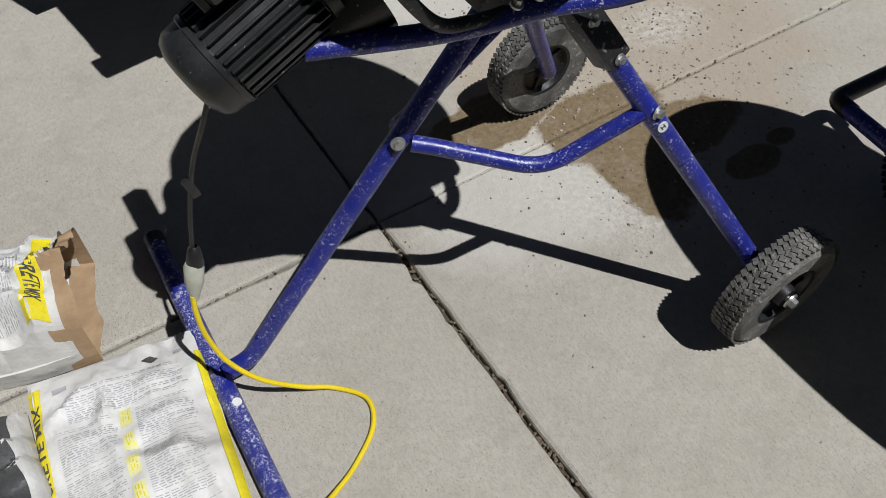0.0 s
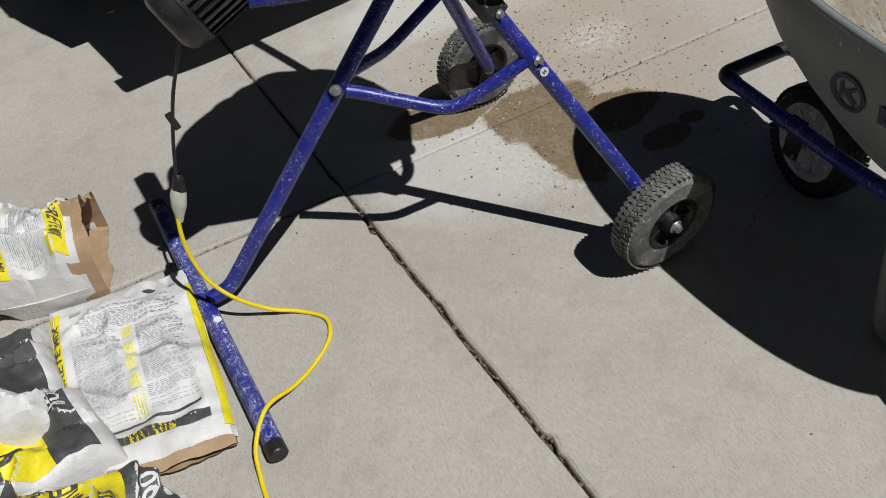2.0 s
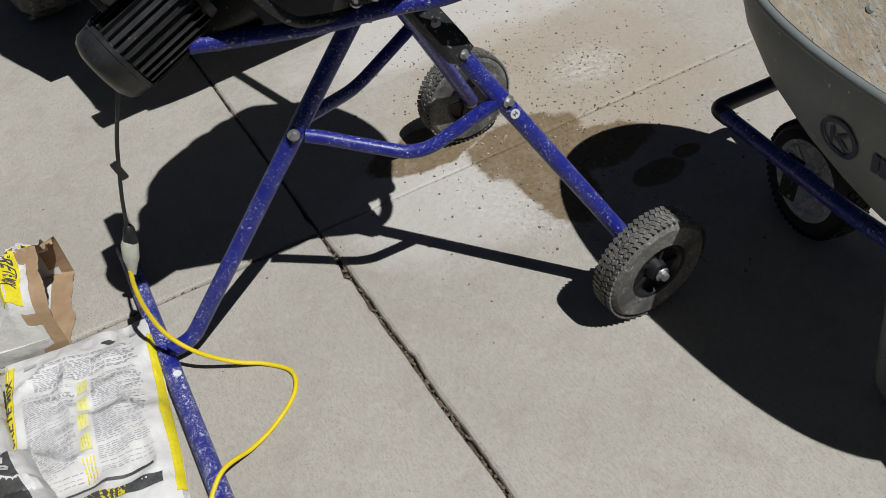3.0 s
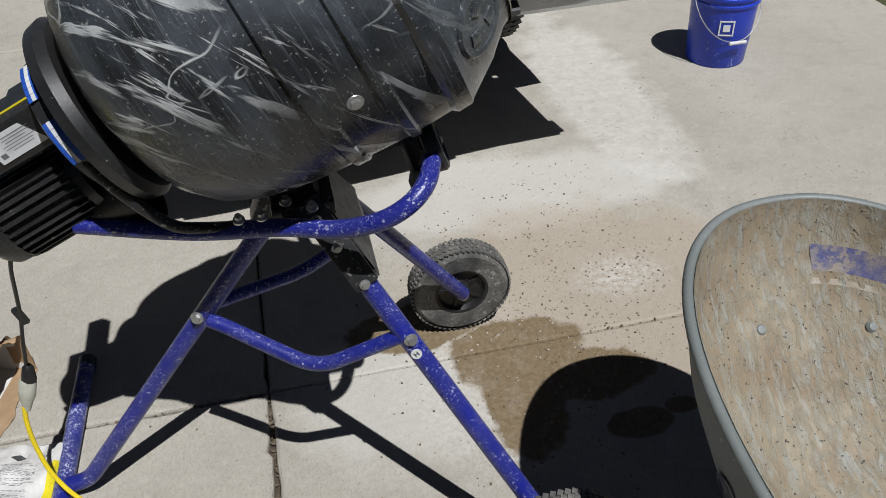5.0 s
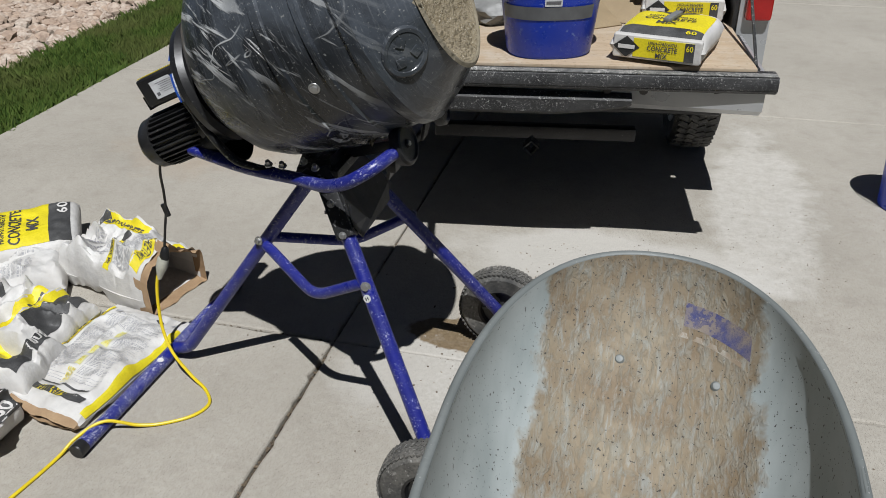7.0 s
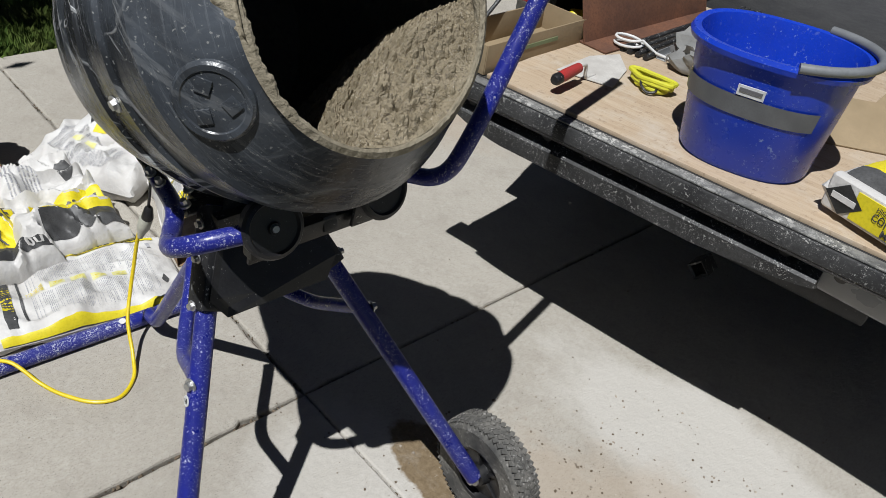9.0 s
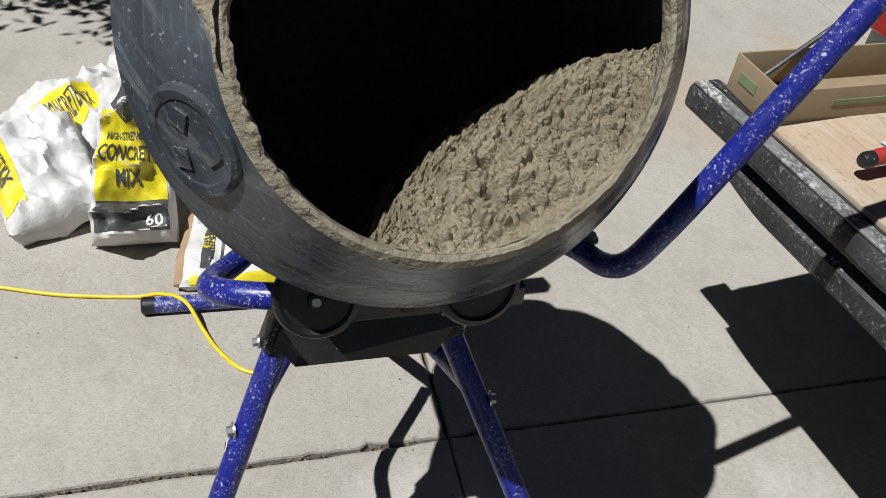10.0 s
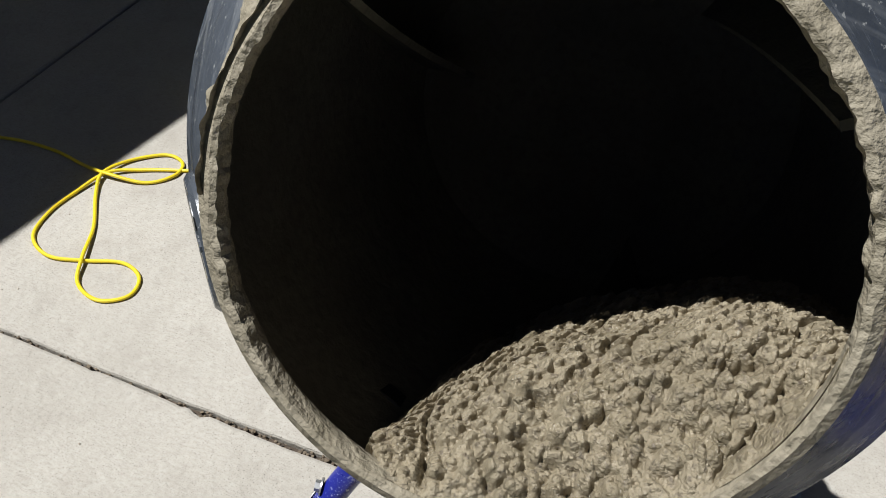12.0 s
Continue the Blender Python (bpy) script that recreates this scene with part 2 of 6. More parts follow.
def slab(x0, x1, y0, y1, seed, parent):
    """A concrete slab with edges crumbled along the lengthwise joints and tight across."""
    rng = random.Random(seed)
    bm = bmesh.new()
    step = 0.02 if -2.5 < y0 < 1 else 0.05

    def side(a, b):
        a, b = Vector(a), Vector(b)
        n = max(2, int((b - a).length / step))
        inward = Vector((-(b - a).y, (b - a).x, 0)).normalized()
        out, k = [], 0.0
        worn = 1.1 if abs((b - a).y) > abs((b - a).x) else 0.45 if x0 < 0 else 0.12
        for i in range(n):
            k = 0.6 * k + 0.4 * rng.uniform(0.0, 0.007) + (rng.uniform(0.004, 0.012) if rng.random() < 0.07 else 0)
            p = a.lerp(b, i / n)
            wide = 1.0 if worn < 1 or -1.05 < p.y < -0.1 else 0.45
            out.append(p + inward * (0.0005 + (0.002 + k) * worn * wide) if 0 < i else p + inward * 0.003)
        return out
    top = []
    c = [(x0, y0, 0), (x1, y0, 0), (x1, y1, 0), (x0, y1, 0)]
    for i in range(4):
        top += side(c[i], c[(i + 1) % 4])
    mid = Vector(((x0 + x1) / 2, (y0 + y1) / 2, 0))
    rings = []
    for off, z in ((0.011, 0.0), (0.003, -0.004), (0.0, -0.010), (0.0, -0.1)):
        rings.append([bm.verts.new(p + (mid - p).normalized() * off + Vector((0, 0, z))) for p in top])
    bm.faces.new(rings[0])
    n = len(top)
    for a, b in zip(rings, rings[1:]):
        for i in range(n):
            bm.faces.new((a[i], b[i], b[(i + 1) % n], a[(i + 1) % n]))
    return part("slab", bm, CONCRETE, parent, smooth=False)


driveway = thing("driveway", "weathered light concrete driveway slabs with cracked dirt-filled joints", "driveway", kind="structure")
xs = (-2.62, 0.0, 3.35)
ys = (-6.0, -2.33, 0.0, 2.63, 5.4, 8.2, 11.0)
for j in range(len(ys) - 1):
    for i in range(2):
        slab(xs[i], xs[i + 1], ys[j], ys[j + 1], 10 * j + i, driveway)
bm = bmesh.new()
box(bm, (5.94, 16.9, 0.05), Matrix.Translation((0.365, 2.5, -0.050)))
part("joint_fill", bm, SOIL, driveway, "dark dirt packed in the joints", False)
bm = bmesh.new()
bmesh.ops.create_grid(bm, x_segments=40, y_segments=40, size=400, matrix=Matrix.Translation((0, 0, -0.09)))
tagged(part("ground", bm, LAWN_SOIL, None, "green and brown lawn soil that reaches the horizon", False), category="ground", kind="structure")

# ---- concrete mixer ----
YC = -0.262
TILT = 0.43
AX = Vector((math.cos(TILT), 0.035, math.sin(TILT))).normalized()
MOUTH = Vector((0.483, -0.244, 1.349))
DRUM_X, DRUM_Y, _ = basis(AX)
mixer = thing("concrete_mixer", "blue and black electric concrete mixer splashed with cement", "concrete mixer")
MI = mixer


def drum_material():
    m = bpy.data.materials.new("drum_plastic")
    nt, b = nodes_of(m)
    v = coords(nt)
    sep = nt.nodes.new("ShaderNodeSeparateXYZ")
    nt.links.new(v, sep.inputs[0])
    base = mix(nt, ramp(nt, noise_of(nt, v, 5, 5), 0.3, 0.7), (0.011, 0.012, 0.013), (0.03, 0.032, 0.035))
    worn = ramp(nt, math_of(nt, "ADD", sep.outputs["Z"], math_of(nt, "MULTIPLY", noise_of(nt, v, 4, 4), 0.22)), -0.22, 0.10)
    # dust film, its blue-grey tint also standing in for the sky's sheen
    film = ramp(nt, noise_of(nt, scaled(nt, v, (1, 1, 1.8)), 3.4, 6, 0.65, 0.8), 0.42, 0.72)
    c = mix(nt, math_of(nt, "MULTIPLY", film, 0.55), base, (0.125, 0.145, 0.175))
    c = mix(nt, math_of(nt, "MULTIPLY", worn, 0.2), c, (0.15, 0.17, 0.2))
    fine = ramp(nt, noise_of(nt, scaled(nt, v, (1.6, 1.6, 34)), 5, 6, 0.75, 0.4), 0.55, 0.72)
    c = mix(nt, math_of(nt, "MULTIPLY", fine, 0.33), c, (0.3, 0.32, 0.34))

    def lines(scale, width, dist, at):
        n = noise_of(nt, scaled(nt, v, at), scale, 3, 0.5, dist)
        return ramp(nt, math_of(nt, "ABSOLUTE", math_of(nt, "SUBTRACT", n, 0.5)), width, width * 0.25)
    turn = math_of(nt, "MULTIPLY", math_of(nt, "ARCTAN2", sep.outputs["X"], math_of(nt, "MULTIPLY", sep.outputs["Y"], -1.0)), 0.31)
    along_z = math_of(nt, "MULTIPLY", sep.outputs["Z"], 1.9)
    comb = nt.nodes.new("ShaderNodeCombineXYZ")
    nt.links.new(math_of(nt, "MULTIPLY", math_of(nt, "SUBTRACT", turn, along_z), 9.0), comb.inputs[0])
    nt.links.new(math_of(nt, "MULTIPLY", math_of(nt, "ADD", turn, along_z), 1.1), comb.inputs[1])
    comb2 = nt.nodes.new("ShaderNodeCombineXYZ")
    nt.links.new(math_of(nt, "MULTIPLY", math_of(nt, "SUBTRACT", turn, math_of(nt, "MULTIPLY", along_z, 0.6)), 13.0), comb2.inputs[0])
    nt.links.new(math_of(nt, "MULTIPLY", math_of(nt, "ADD", turn, along_z), 1.5), comb2.inputs[1])
    s1 = math_of(nt, "MULTIPLY", ramp(nt, noise_of(nt, comb.outputs[0], 1.0, 5, 0.65, 0.5), 0.563, 0.60), ramp(nt, noise_of(nt, v, 4, 3), 0.36, 0.52))
    s2 = math_of(nt, "MULTIPLY", ramp(nt, noise_of(nt, comb2.outputs[0], 1.0, 4, 0.6, 0.4), 0.60, 0.64), ramp(nt, noise_of(nt, v, 3.1, 3), 0.42, 0.58))
    s3 = math_of(nt, "MULTIPLY", lines(5.0, 0.010, 0.7, (1, 1, 0.6)), ramp(nt, noise_of(nt, v, 3.6, 3), 0.52, 0.6))
    s = math_of(nt, "MAXIMUM", math_of(nt, "MAXIMUM", s1, s2), s3)
    back = math_of(nt, "ADD", math_of(nt, "MULTIPLY", ramp(nt, sep.outputs["Z"], -0.12, -0.22), 0.85), 0.15)
    s = math_of(nt, "MULTIPLY", s, back)
    c = mix(nt, math_of(nt, "MULTIPLY", s, 0.95), c, (0.48, 0.49, 0.49))
    dots = ramp(nt, noise_of(nt, v, 150, 3), 0.645, 0.69)
    c = mix(nt, math_of(nt, "MULTIPLY", dots, 0.5), c, (0.4, 0.4, 0.38))
    nt.links.new(c, b.inputs["Base Color"])
    nt.links.new(math_of(nt, "ADD", math_of(nt, "MULTIPLY", film, 0.2), 0.22), b.inputs["Roughness"])
    bump(nt, b, math_of(nt, "ADD", math_of(nt, "ADD", s, math_of(nt, "MULTIPLY", fine, 0.3)), noise_of(nt, v, 60, 4)), 0.001)
    return m


DRUM = drum_material()
CRUST = material("dried_cement", (0.31, 0.27, 0.195), 0.75, 0, (0.22, 0.19, 0.13), 30, 0.4, 0.006, 90)
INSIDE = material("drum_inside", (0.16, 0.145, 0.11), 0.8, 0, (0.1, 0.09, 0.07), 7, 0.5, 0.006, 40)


def leg(name, a, b, r=0.0205, mat=BLUE, label=""):
    bm = tube(bmesh.new(), [a, b], r, 20)
    return part(name, bm, mat, MI, label)


HUB_A, TOP_A = Vector((0.585, -0.690, 0.160)), Vector((0.180, -0.345, 0.860))
HUB_B, TOP_B = Vector((0.590, 0.090, 0.160)), Vector((0.180, -0.205, 0.860))
TEE = Vector((-0.505, -0.225, 0.045))
leg("front_leg", HUB_A, TOP_A)
leg("front_leg", HUB_B, TOP_B)
dleg = rounded([TEE, TEE + Vector((0.06, -0.004, 0.012)), Vector((0.155, -0.285, 0.850))], 0.05)
part("rear_leg", tube(bmesh.new(), dleg, 0.0205, 20), BLUE, MI)
bar = part("foot_bar", tube(bmesh.new(), [(-0.535, -0.735, 0.0245), (-0.505, 0.235, 0.0245)], 0.0235, 20), SPLASHED, MI)
for y, s in ((-0.735, -1), (0.235, 1)):
    bm = lathe(bmesh.new(), [(0, 0), (0, 0.0245), (0.03, 0.0248), (0.034, 0.022), (0.034, 0)], 20, (0.03 * s, s, 0), (-0.535 if s < 0 else -0.505, y - 0.028 * s, 0.0245))
    part("end_cap", bm, BLACK, bar, "ribbed black rubber end cap")
# braces from the rear leg to the front legs
for s, hub, top in ((-1, HUB_A, TOP_A), (1, HUB_B, TOP_B)):
    f = hub.lerp(top, 0.62)
    q = Vector((-0.055, -0.262 + s * 0.026, 0.556))
    pts = rounded([q, q + Vector((0.03, s * 0.018, -0.008)), Vector((0.151, -0.262 + s * 0.161, 0.492)), f + Vector((-0.012, 0, 0))], 0.055)
    part("brace", tube(bmesh.new(), pts, [0.016] * len(pts), 16), BLUE, MI)
    bm = hexbolt(bmesh.new(), f + Vector((0.006, s * 0.021, 0.004)), (0.2, s, 0.1))
    part("bolt", bm, ZINC, MI, "zinc hex bolt")
part("bolt", hexbolt(bmesh.new(), (-0.080, -0.285, 0.565), (-0.3, -1, 0.2)), ZINC, MI, "zinc hex bolt")


def wheel(name, centre, axis, R, W, tread_n=58, rim_r=0.52, steel=ZINC, rim_mat=BLACK, rubber=RUBBER):
    """A rubber tyre with blocks of tread on a rim with a hub."""
    w = new(name)
    w.parent = MI
    w.matrix_basis = MI.matrix_world.inverted() @ frame_at(centre, axis)
    prof = []
    for k in range(17):
        a = math.pi * k / 16
        s = -math.cos(a) * W / 2
        prof.append((s, R * 0.965 - R * 0.12 * abs(math.cos(a)) ** 3.0))
    inner = [(W / 2 * 0.92, R * rim_r), (-W / 2 * 0.92, R * rim_r)]
    bm = lathe(bmesh.new(), prof + inner + [prof[0]], 48)
    part("tyre", bm, rubber, w, "grey worn rubber tyre with cement dust")
    bm = bmesh.new()
    for row in (-1.35, -0.45, 0.45, 1.35):
        for k in range(tread_n):
            a = 2 * math.pi * (k + 0.5 * (row > 0)) / tread_n
            m = Matrix.Rotation(a, 4, "Z") @ Matrix.Translation((R * (0.968 - 0.012 * abs(row)), 0, row * W * 0.24)) @ Matrix.Rotation(0.5 * (1 if row > 0 else -1 if row < 0 else 0), 4, "X")
            box(bm, (R * 0.034, 2 * math.pi * R / tread_n * 0.7, W * 0.19), m @ Matrix.Rotation(0.0, 4, "Y"), 0)
    tagged(part("tread", bm, rubber, w, smooth=False), kind="stuff")
    rr = R * rim_r
    prof = [(-W * 0.42, rr * 1.03), (-W * 0.46, rr * 1.0), (-W * 0.42, rr * 0.9), (-W * 0.22, rr * 0.82), (-W * 0.18, rr * 0.36), (-W * 0.5, rr * 0.3), (-W * 0.5, 0.008),
            (W * 0.5, 0.008), (W * 0.5, rr * 0.3), (W * 0.18, rr * 0.36), (W * 0.22, rr * 0.82), (W * 0.42, rr * 0.9), (W * 0.46, rr * 1.0), (W * 0.42, rr * 1.03)]
    part("rim", lathe(bmesh.new(), prof, 40), rim_mat, w)
    for s in (-1, 1):
        for k in range(5):
            bm = box(bmesh.new(), (rr * 0.6, 0.010, W * 0.1), Matrix.Rotation(2 * math.pi * k / 5, 4, "Z") @ Matrix.Translation((rr * 0.58, 0, s * W * 0.24)), 0.002)
            part("spoke", bm, rim_mat, w)
    bm = bmesh.new()
    tube(bm, [(0, 0, -W * 0.8), (0, 0, W * 0.8)], 0.0075, 12)
    hexbolt(bm, (0, 0, W * 0.62), (0, 0, 1), 0.012, 0.012)
    hexbolt(bm, (0, 0, -W * 0.62), (0, 0, -1), 0.012, 0.012)
    part("axle_nut", bm, steel, w, "bright steel axle and nut")
    return w


tagged(wheel("wheel", (0.585, -0.735, 0.154), (0, -1, 0), 0.154, 0.075), "rubber wheel with dusty tread on a black rim")
tagged(wheel("wheel", (0.590, 0.135, 0.154), (0, 1, 0), 0.154, 0.075), "rubber wheel caked with dried cement")

# drum
prof_out = [(-0.652, 0.0), (-0.652, 0.09), (-0.642, 0.158), (-0.618, 0.208), (-0.575, 0.249), (-0.518, 0.276), (-0.465, 0.288), (-0.415, 0.296), (-0.352, 0.302), (-0.347, 0.310), (-0.325, 0.311), (-0.320, 0.305), (-0.245, 0.310), (-0.240, 0.316), (-0.226, 0.317), (-0.221, 0.310), (-0.160, 0.309),
            (-0.150, 0.317), (-0.122, 0.316), (-0.114, 0.308), (-0.055, 0.268), (-0.014, 0.231), (-0.004, 0.226), (0.004, 0.221)]
drum = part("drum", lathe(bmesh.new(), prof_out, 96), DRUM, MI, "scuffed black plastic drum with dried cement streaks")
drum.matrix_basis = frame_at(MOUTH, AX)
INTO_DRUM = drum.matrix_basis.inverted()


def drum_part(name, bm, mat, label=""):
    bmesh.ops.transform(bm, matrix=INTO_DRUM, verts=bm.verts)
    return part(name, bm, mat, drum, label)


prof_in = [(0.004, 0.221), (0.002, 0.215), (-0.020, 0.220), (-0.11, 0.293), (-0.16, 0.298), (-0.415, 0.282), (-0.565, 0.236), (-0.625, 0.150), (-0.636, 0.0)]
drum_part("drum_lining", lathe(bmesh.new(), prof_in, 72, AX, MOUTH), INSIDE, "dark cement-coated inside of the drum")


# mix stuck to the lip
bm = bmesh.new()
ring = []
NC = 900
CONE = ((0.0055, 0.2225), (0.0075, 0.219), (0.006, 0.214), (-0.004, 0.2125), (-0.014, 0.215), (-0.025, 0.222), (-0.036, 0.232), (-0.048, 0.243), (-0.065, 0.262))
for k in range(NC):
    a = 2 * math.pi * k / NC
    rad = DRUM_X * math.cos(a) + DRUM_Y * math.sin(a)
    amt = min(1.0, max(0.0, 0.25 + noise.noise(Vector((math.cos(a) * 1.7 + 5, math.sin(a) * 1.7, 0))) * 1.4))
    amt = max(amt, 0.95 - abs(math.degrees(a) - 42) / 30, 0.8 - abs(math.degrees(a) - 160) / 45)
    row = []
    for i, (s, r) in enumerate(CONE):
        w = MOUTH + AX * s + rad * r
        vo = noise.voronoi(w * 75)[0][0]
        n = 0.5 * noise.noise(w * 40) + 0.9 * (0.42 - vo) + 0.4 * noise.noise(w * 120)
        on = 0 < i < 8
        lump = amt * (0.5 + n) * 0.0058
        row.append(bm.verts.new(w + AX * ((0.5 * lump) if on else -0.003) - rad * (lump if on else -0.005)))
    ring.append(row)
for k in range(NC):
    a, b = ring[k], ring[(k + 1) % NC]
    for i in range(len(CONE) - 1):
        bm.faces.new((a[i], b[i], b[i + 1], a[i + 1]))
drum_part("cement_crust", bm, CRUST, "rough cement crust stuck to the drum lip")
# splash of mix dried on the outside of the lip
bm = bmesh.new()
rows = []
for k in range(121):
    deg = 128 + 58 * k / 120
    a = radians(deg)
    rad = DRUM_X * math.cos(a) + DRUM_Y * math.sin(a)
    reach = max(0.0, (0.030 + 0.05 * noise.noise(Vector((deg * 0.07, 3, 1))) + 0.006 * noise.noise(Vector((deg * 0.3, 1, 1)))) * min(1, k / 12, (120 - k) / 12))
    row = []
    for i in range(25):
        s = 0.008 - 0.10 * i / 24
        w = MOUTH + AX * s + rad * (0.2205 - 0.77 * min(0, s))
        inside = min(1.0, max(-1.0, (reach + s) / 0.012))
        h = 0.0055 * inside + (0.004 * (0.45 - noise.voronoi(w * 70)[0][0]) + 0.003 * noise.noise(w * 60)) * max(0, inside)
        row.append(bm.verts.new(w + (rad + AX * 0.77).normalized() * (h - 0.001)))
    rows.append(row)
for p, q in zip(rows, rows[1:]):
    for i in range(24):
        bm.faces.new((p[i], q[i], q[i + 1], p[i + 1]))
drum_part("cement_splash", bm, CRUST, "dried splash of mix on the drum")
# mixing paddles
for k in range(3):
    a0 = 2 * math.pi * k / 3 + 0.5
    bm = bmesh.new()
    rows = []
    for i in range(14):
        t = i / 13
        s, a = -0.14 - 0.40 * t, a0 + 0.5 * t
        rr = 0.289 - 0.055 * t
        d = DRUM_X * math.cos(a) + DRUM_Y * math.sin(a)
        e = DRUM_X * -math.sin(a) + DRUM_Y * math.cos(a)
        rows.append([bm.verts.new(MOUTH + AX * s + d * r_ + e * o) for r_, o in ((rr, 0.006), (rr - 0.07, 0.004), (rr - 0.07, -0.004), (rr, -0.006))])
    for p, q in zip(rows, rows[1:]):
        for i in range(4):
            bm.faces.new((p[i], p[(i + 1) % 4], q[(i + 1) % 4], q[i]))
    bm.faces.new(rows[0])
    bm.faces.new(rows[-1][::-1])
    drum_part("paddle", bm, INSIDE, "cement-coated mixing paddle")
# raised badge and bolts on the drum


def on_drum(s, r, deg):
    a = radians(deg)
    return MOUTH + AX * s + r * (DRUM_X * math.cos(a) + DRUM_Y * math.sin(a)), (DRUM_X * math.cos(a) + DRUM_Y * math.sin(a))


# wet concrete lying in the drum
def wet_material():
    m = bpy.data.materials.new("wet_concrete")
    nt, b = nodes_of(m)
    v = coords(nt)
    c = mix(nt, ramp(nt, noise_of(nt, v, 18, 5), 0.35, 0.68), (0.315, 0.265, 0.18), (0.24, 0.2, 0.13))
    c = mix(nt, ramp(nt, noise_of(nt, v, 140, 3), 0.56, 0.7), c, (0.15, 0.122, 0.085))
    c = mix(nt, ramp(nt, noise_of(nt, v, 230, 2), 0.68, 0.74), c, (0.42, 0.37, 0.28))
    nt.links.new(c, b.inputs["Base Color"])
    nt.links.new(math_of(nt, "ADD", math_of(nt, "MULTIPLY", ramp(nt, noise_of(nt, v, 25, 3), 0.4, 0.6), 0.3), 0.2), b.inputs["Roughness"])
    bump(nt, b, math_of(nt, "ADD", noise_of(nt, v, 120, 5, 0.65), math_of(nt, "MULTIPLY", noise_of(nt, v, 260, 3), 0.5)), 0.006)
    return m


WET = wet_material()
DOWN = (Vector((0, 0, -1)) - AX * Vector((0, 0, -1)).dot(AX)).normalized()
SIDE = AX.cross(DOWN)


CREST = ((-0.088, -0.251), (-0.038, -0.182), (0.008, -0.134), (0.085, -0.086), (0.16, -0.044), (0.225, -0.027), (0.280, -0.038))


def along(pts, t):
    t = t * (len(pts) - 1)
    i = min(int(t), len(pts) - 2)
    return Vector(pts[i]).lerp(Vector(pts[i + 1]), t - i)


bm = bmesh.new()
NP, NQ = 330, 220
grid = []
A0, A1 = math.atan2(-0.205, -0.075), math.atan2(-0.002, 0.222)
for i in range(NP + 1):
    p = i / NP
    ang = A0 + (A1 - A0) * p
    lip = Vector((math.cos(ang), math.sin(ang))) * 0.212
    cr = along(CREST, p)
    row = []
    for j in range(NQ + 1):
        q = j / NQ
        if q < 0.62:
            t = q / 0.62
            bow = math.sin(math.pi * t) * 0.018
            uv, s = lip.lerp(cr, t ** 0.85), 0.002 - 0.105 * t
            uv = uv + Vector((0, bow))
        else:
            t = (q - 0.62) / 0.38
            uv, s = cr + Vector((0.0, -0.05 * t)), -0.103 - 0.22 * t
        w = MOUTH + AX * s + SIDE * uv.x - DOWN * uv.y
        n = noise.fractal(w * 14, 0.9, 2.1, 3) * 0.012 + (0.5 - 2.2 * noise.voronoi(w * 44)[0][0] ** 2) * 0.0085 + (0.5 - 2.2 * noise.voronoi(w * 85 + Vector((3, 1, 7)))[0][0] ** 2) * 0.0085 + (0.5 - 2.2 * noise.voronoi(w * 150)[0][0] ** 2) * 0.004 + noise.noise(w * 240) * 0.0015
        ridge = abs(noise.noise(w * 11 + Vector((9, 2, 4))))
        n -= 0.012 * max(0, 0.09 - ridge) / 0.09
        edge = min(1, q / 0.07) * min(1, p / 0.02 + 0.3)
        w += (-DOWN * 0.75 + AX * 0.65) * n * edge
        row.append(bm.verts.new(w))
    grid.append(row)
for a, b in zip(grid, grid[1:]):
    for j in range(NQ):
        bm.faces.new((a[j], b[j], b[j + 1], a[j + 1]))
tagged(part("wet_concrete", bm, WET, None, "lumpy wet grey-brown concrete lying in the mixer drum"), category="concrete", kind="")

# badge and bolts on the drum
BADGE = DRUM
q0, n0 = on_drum(-0.060, 0.268, 200)
nb = (n0 + AX * 0.75).normalized()
bm = lathe(bmesh.new(), [(0.0, 0.0), (0.003, 0.0), (0.003, 0.044), (0.005, 0.046), (0.0055, 0.054), (0.002, 0.058), (-0.006, 0.060)], 40, nb, q0)
for k in range(3):
    drum_part("badge_mark", box(bmesh.new(), (0.022, 0.022, 0.004), frame_at(q0 + nb * 0.004, nb) @ Matrix.Translation((0.026 * math.cos(k * 2.094), 0.026 * math.sin(k * 2.094), 0)) @ Matrix.Rotation(k * 2.094 + 0.785, 4, "Z"), 0.001), BADGE)
drum_part("badge", bm, BADGE, "raised round emblem on the drum")
for deg in range(15, 375, 60):
    q0, n0 = on_drum(-0.280, 0.309, deg)
    drum_part("bolt", hexbolt(bmesh.new(), q0, n0, 0.009, 0.006), ZINC, "zinc bolt head on the drum seam")

# cradle tubes
for s in (-1, 1):
    y = YC + s * 0.130
    strap = [(-0.165, YC + s * 0.06, 1.085), (-0.158, y, 1.03), (-0.070, y, 0.895), (0.000, y, 0.866), (0.060, y, 0.860)]
    part("cradle_strap", tube(bmesh.new(), smooth_path(strap, 8), 0.011, 12), IRON, MI, "black steel strap under the drum")
    pts = [(-0.235, YC + s * 0.045, 0.858), (-0.03, YC + s * 0.115, 0.853)]
    if s < 0:
        pts += [(0.130, -0.408, 0.853), (0.225, -0.458, 0.866), (0.298, -0.496, 0.896), (0.352, -0.504, 0.928), (0.390, -0.476, 0.950), (0.414, -0.415, 0.960)]
    else:
        pts += [(0.130, YC + 0.14, 0.853), (0.285, YC + 0.14, 0.888)]
    part("cradle_tube", tube(bmesh.new(), smooth_path(pts, 8), 0.0175, 18), BLUE, MI)
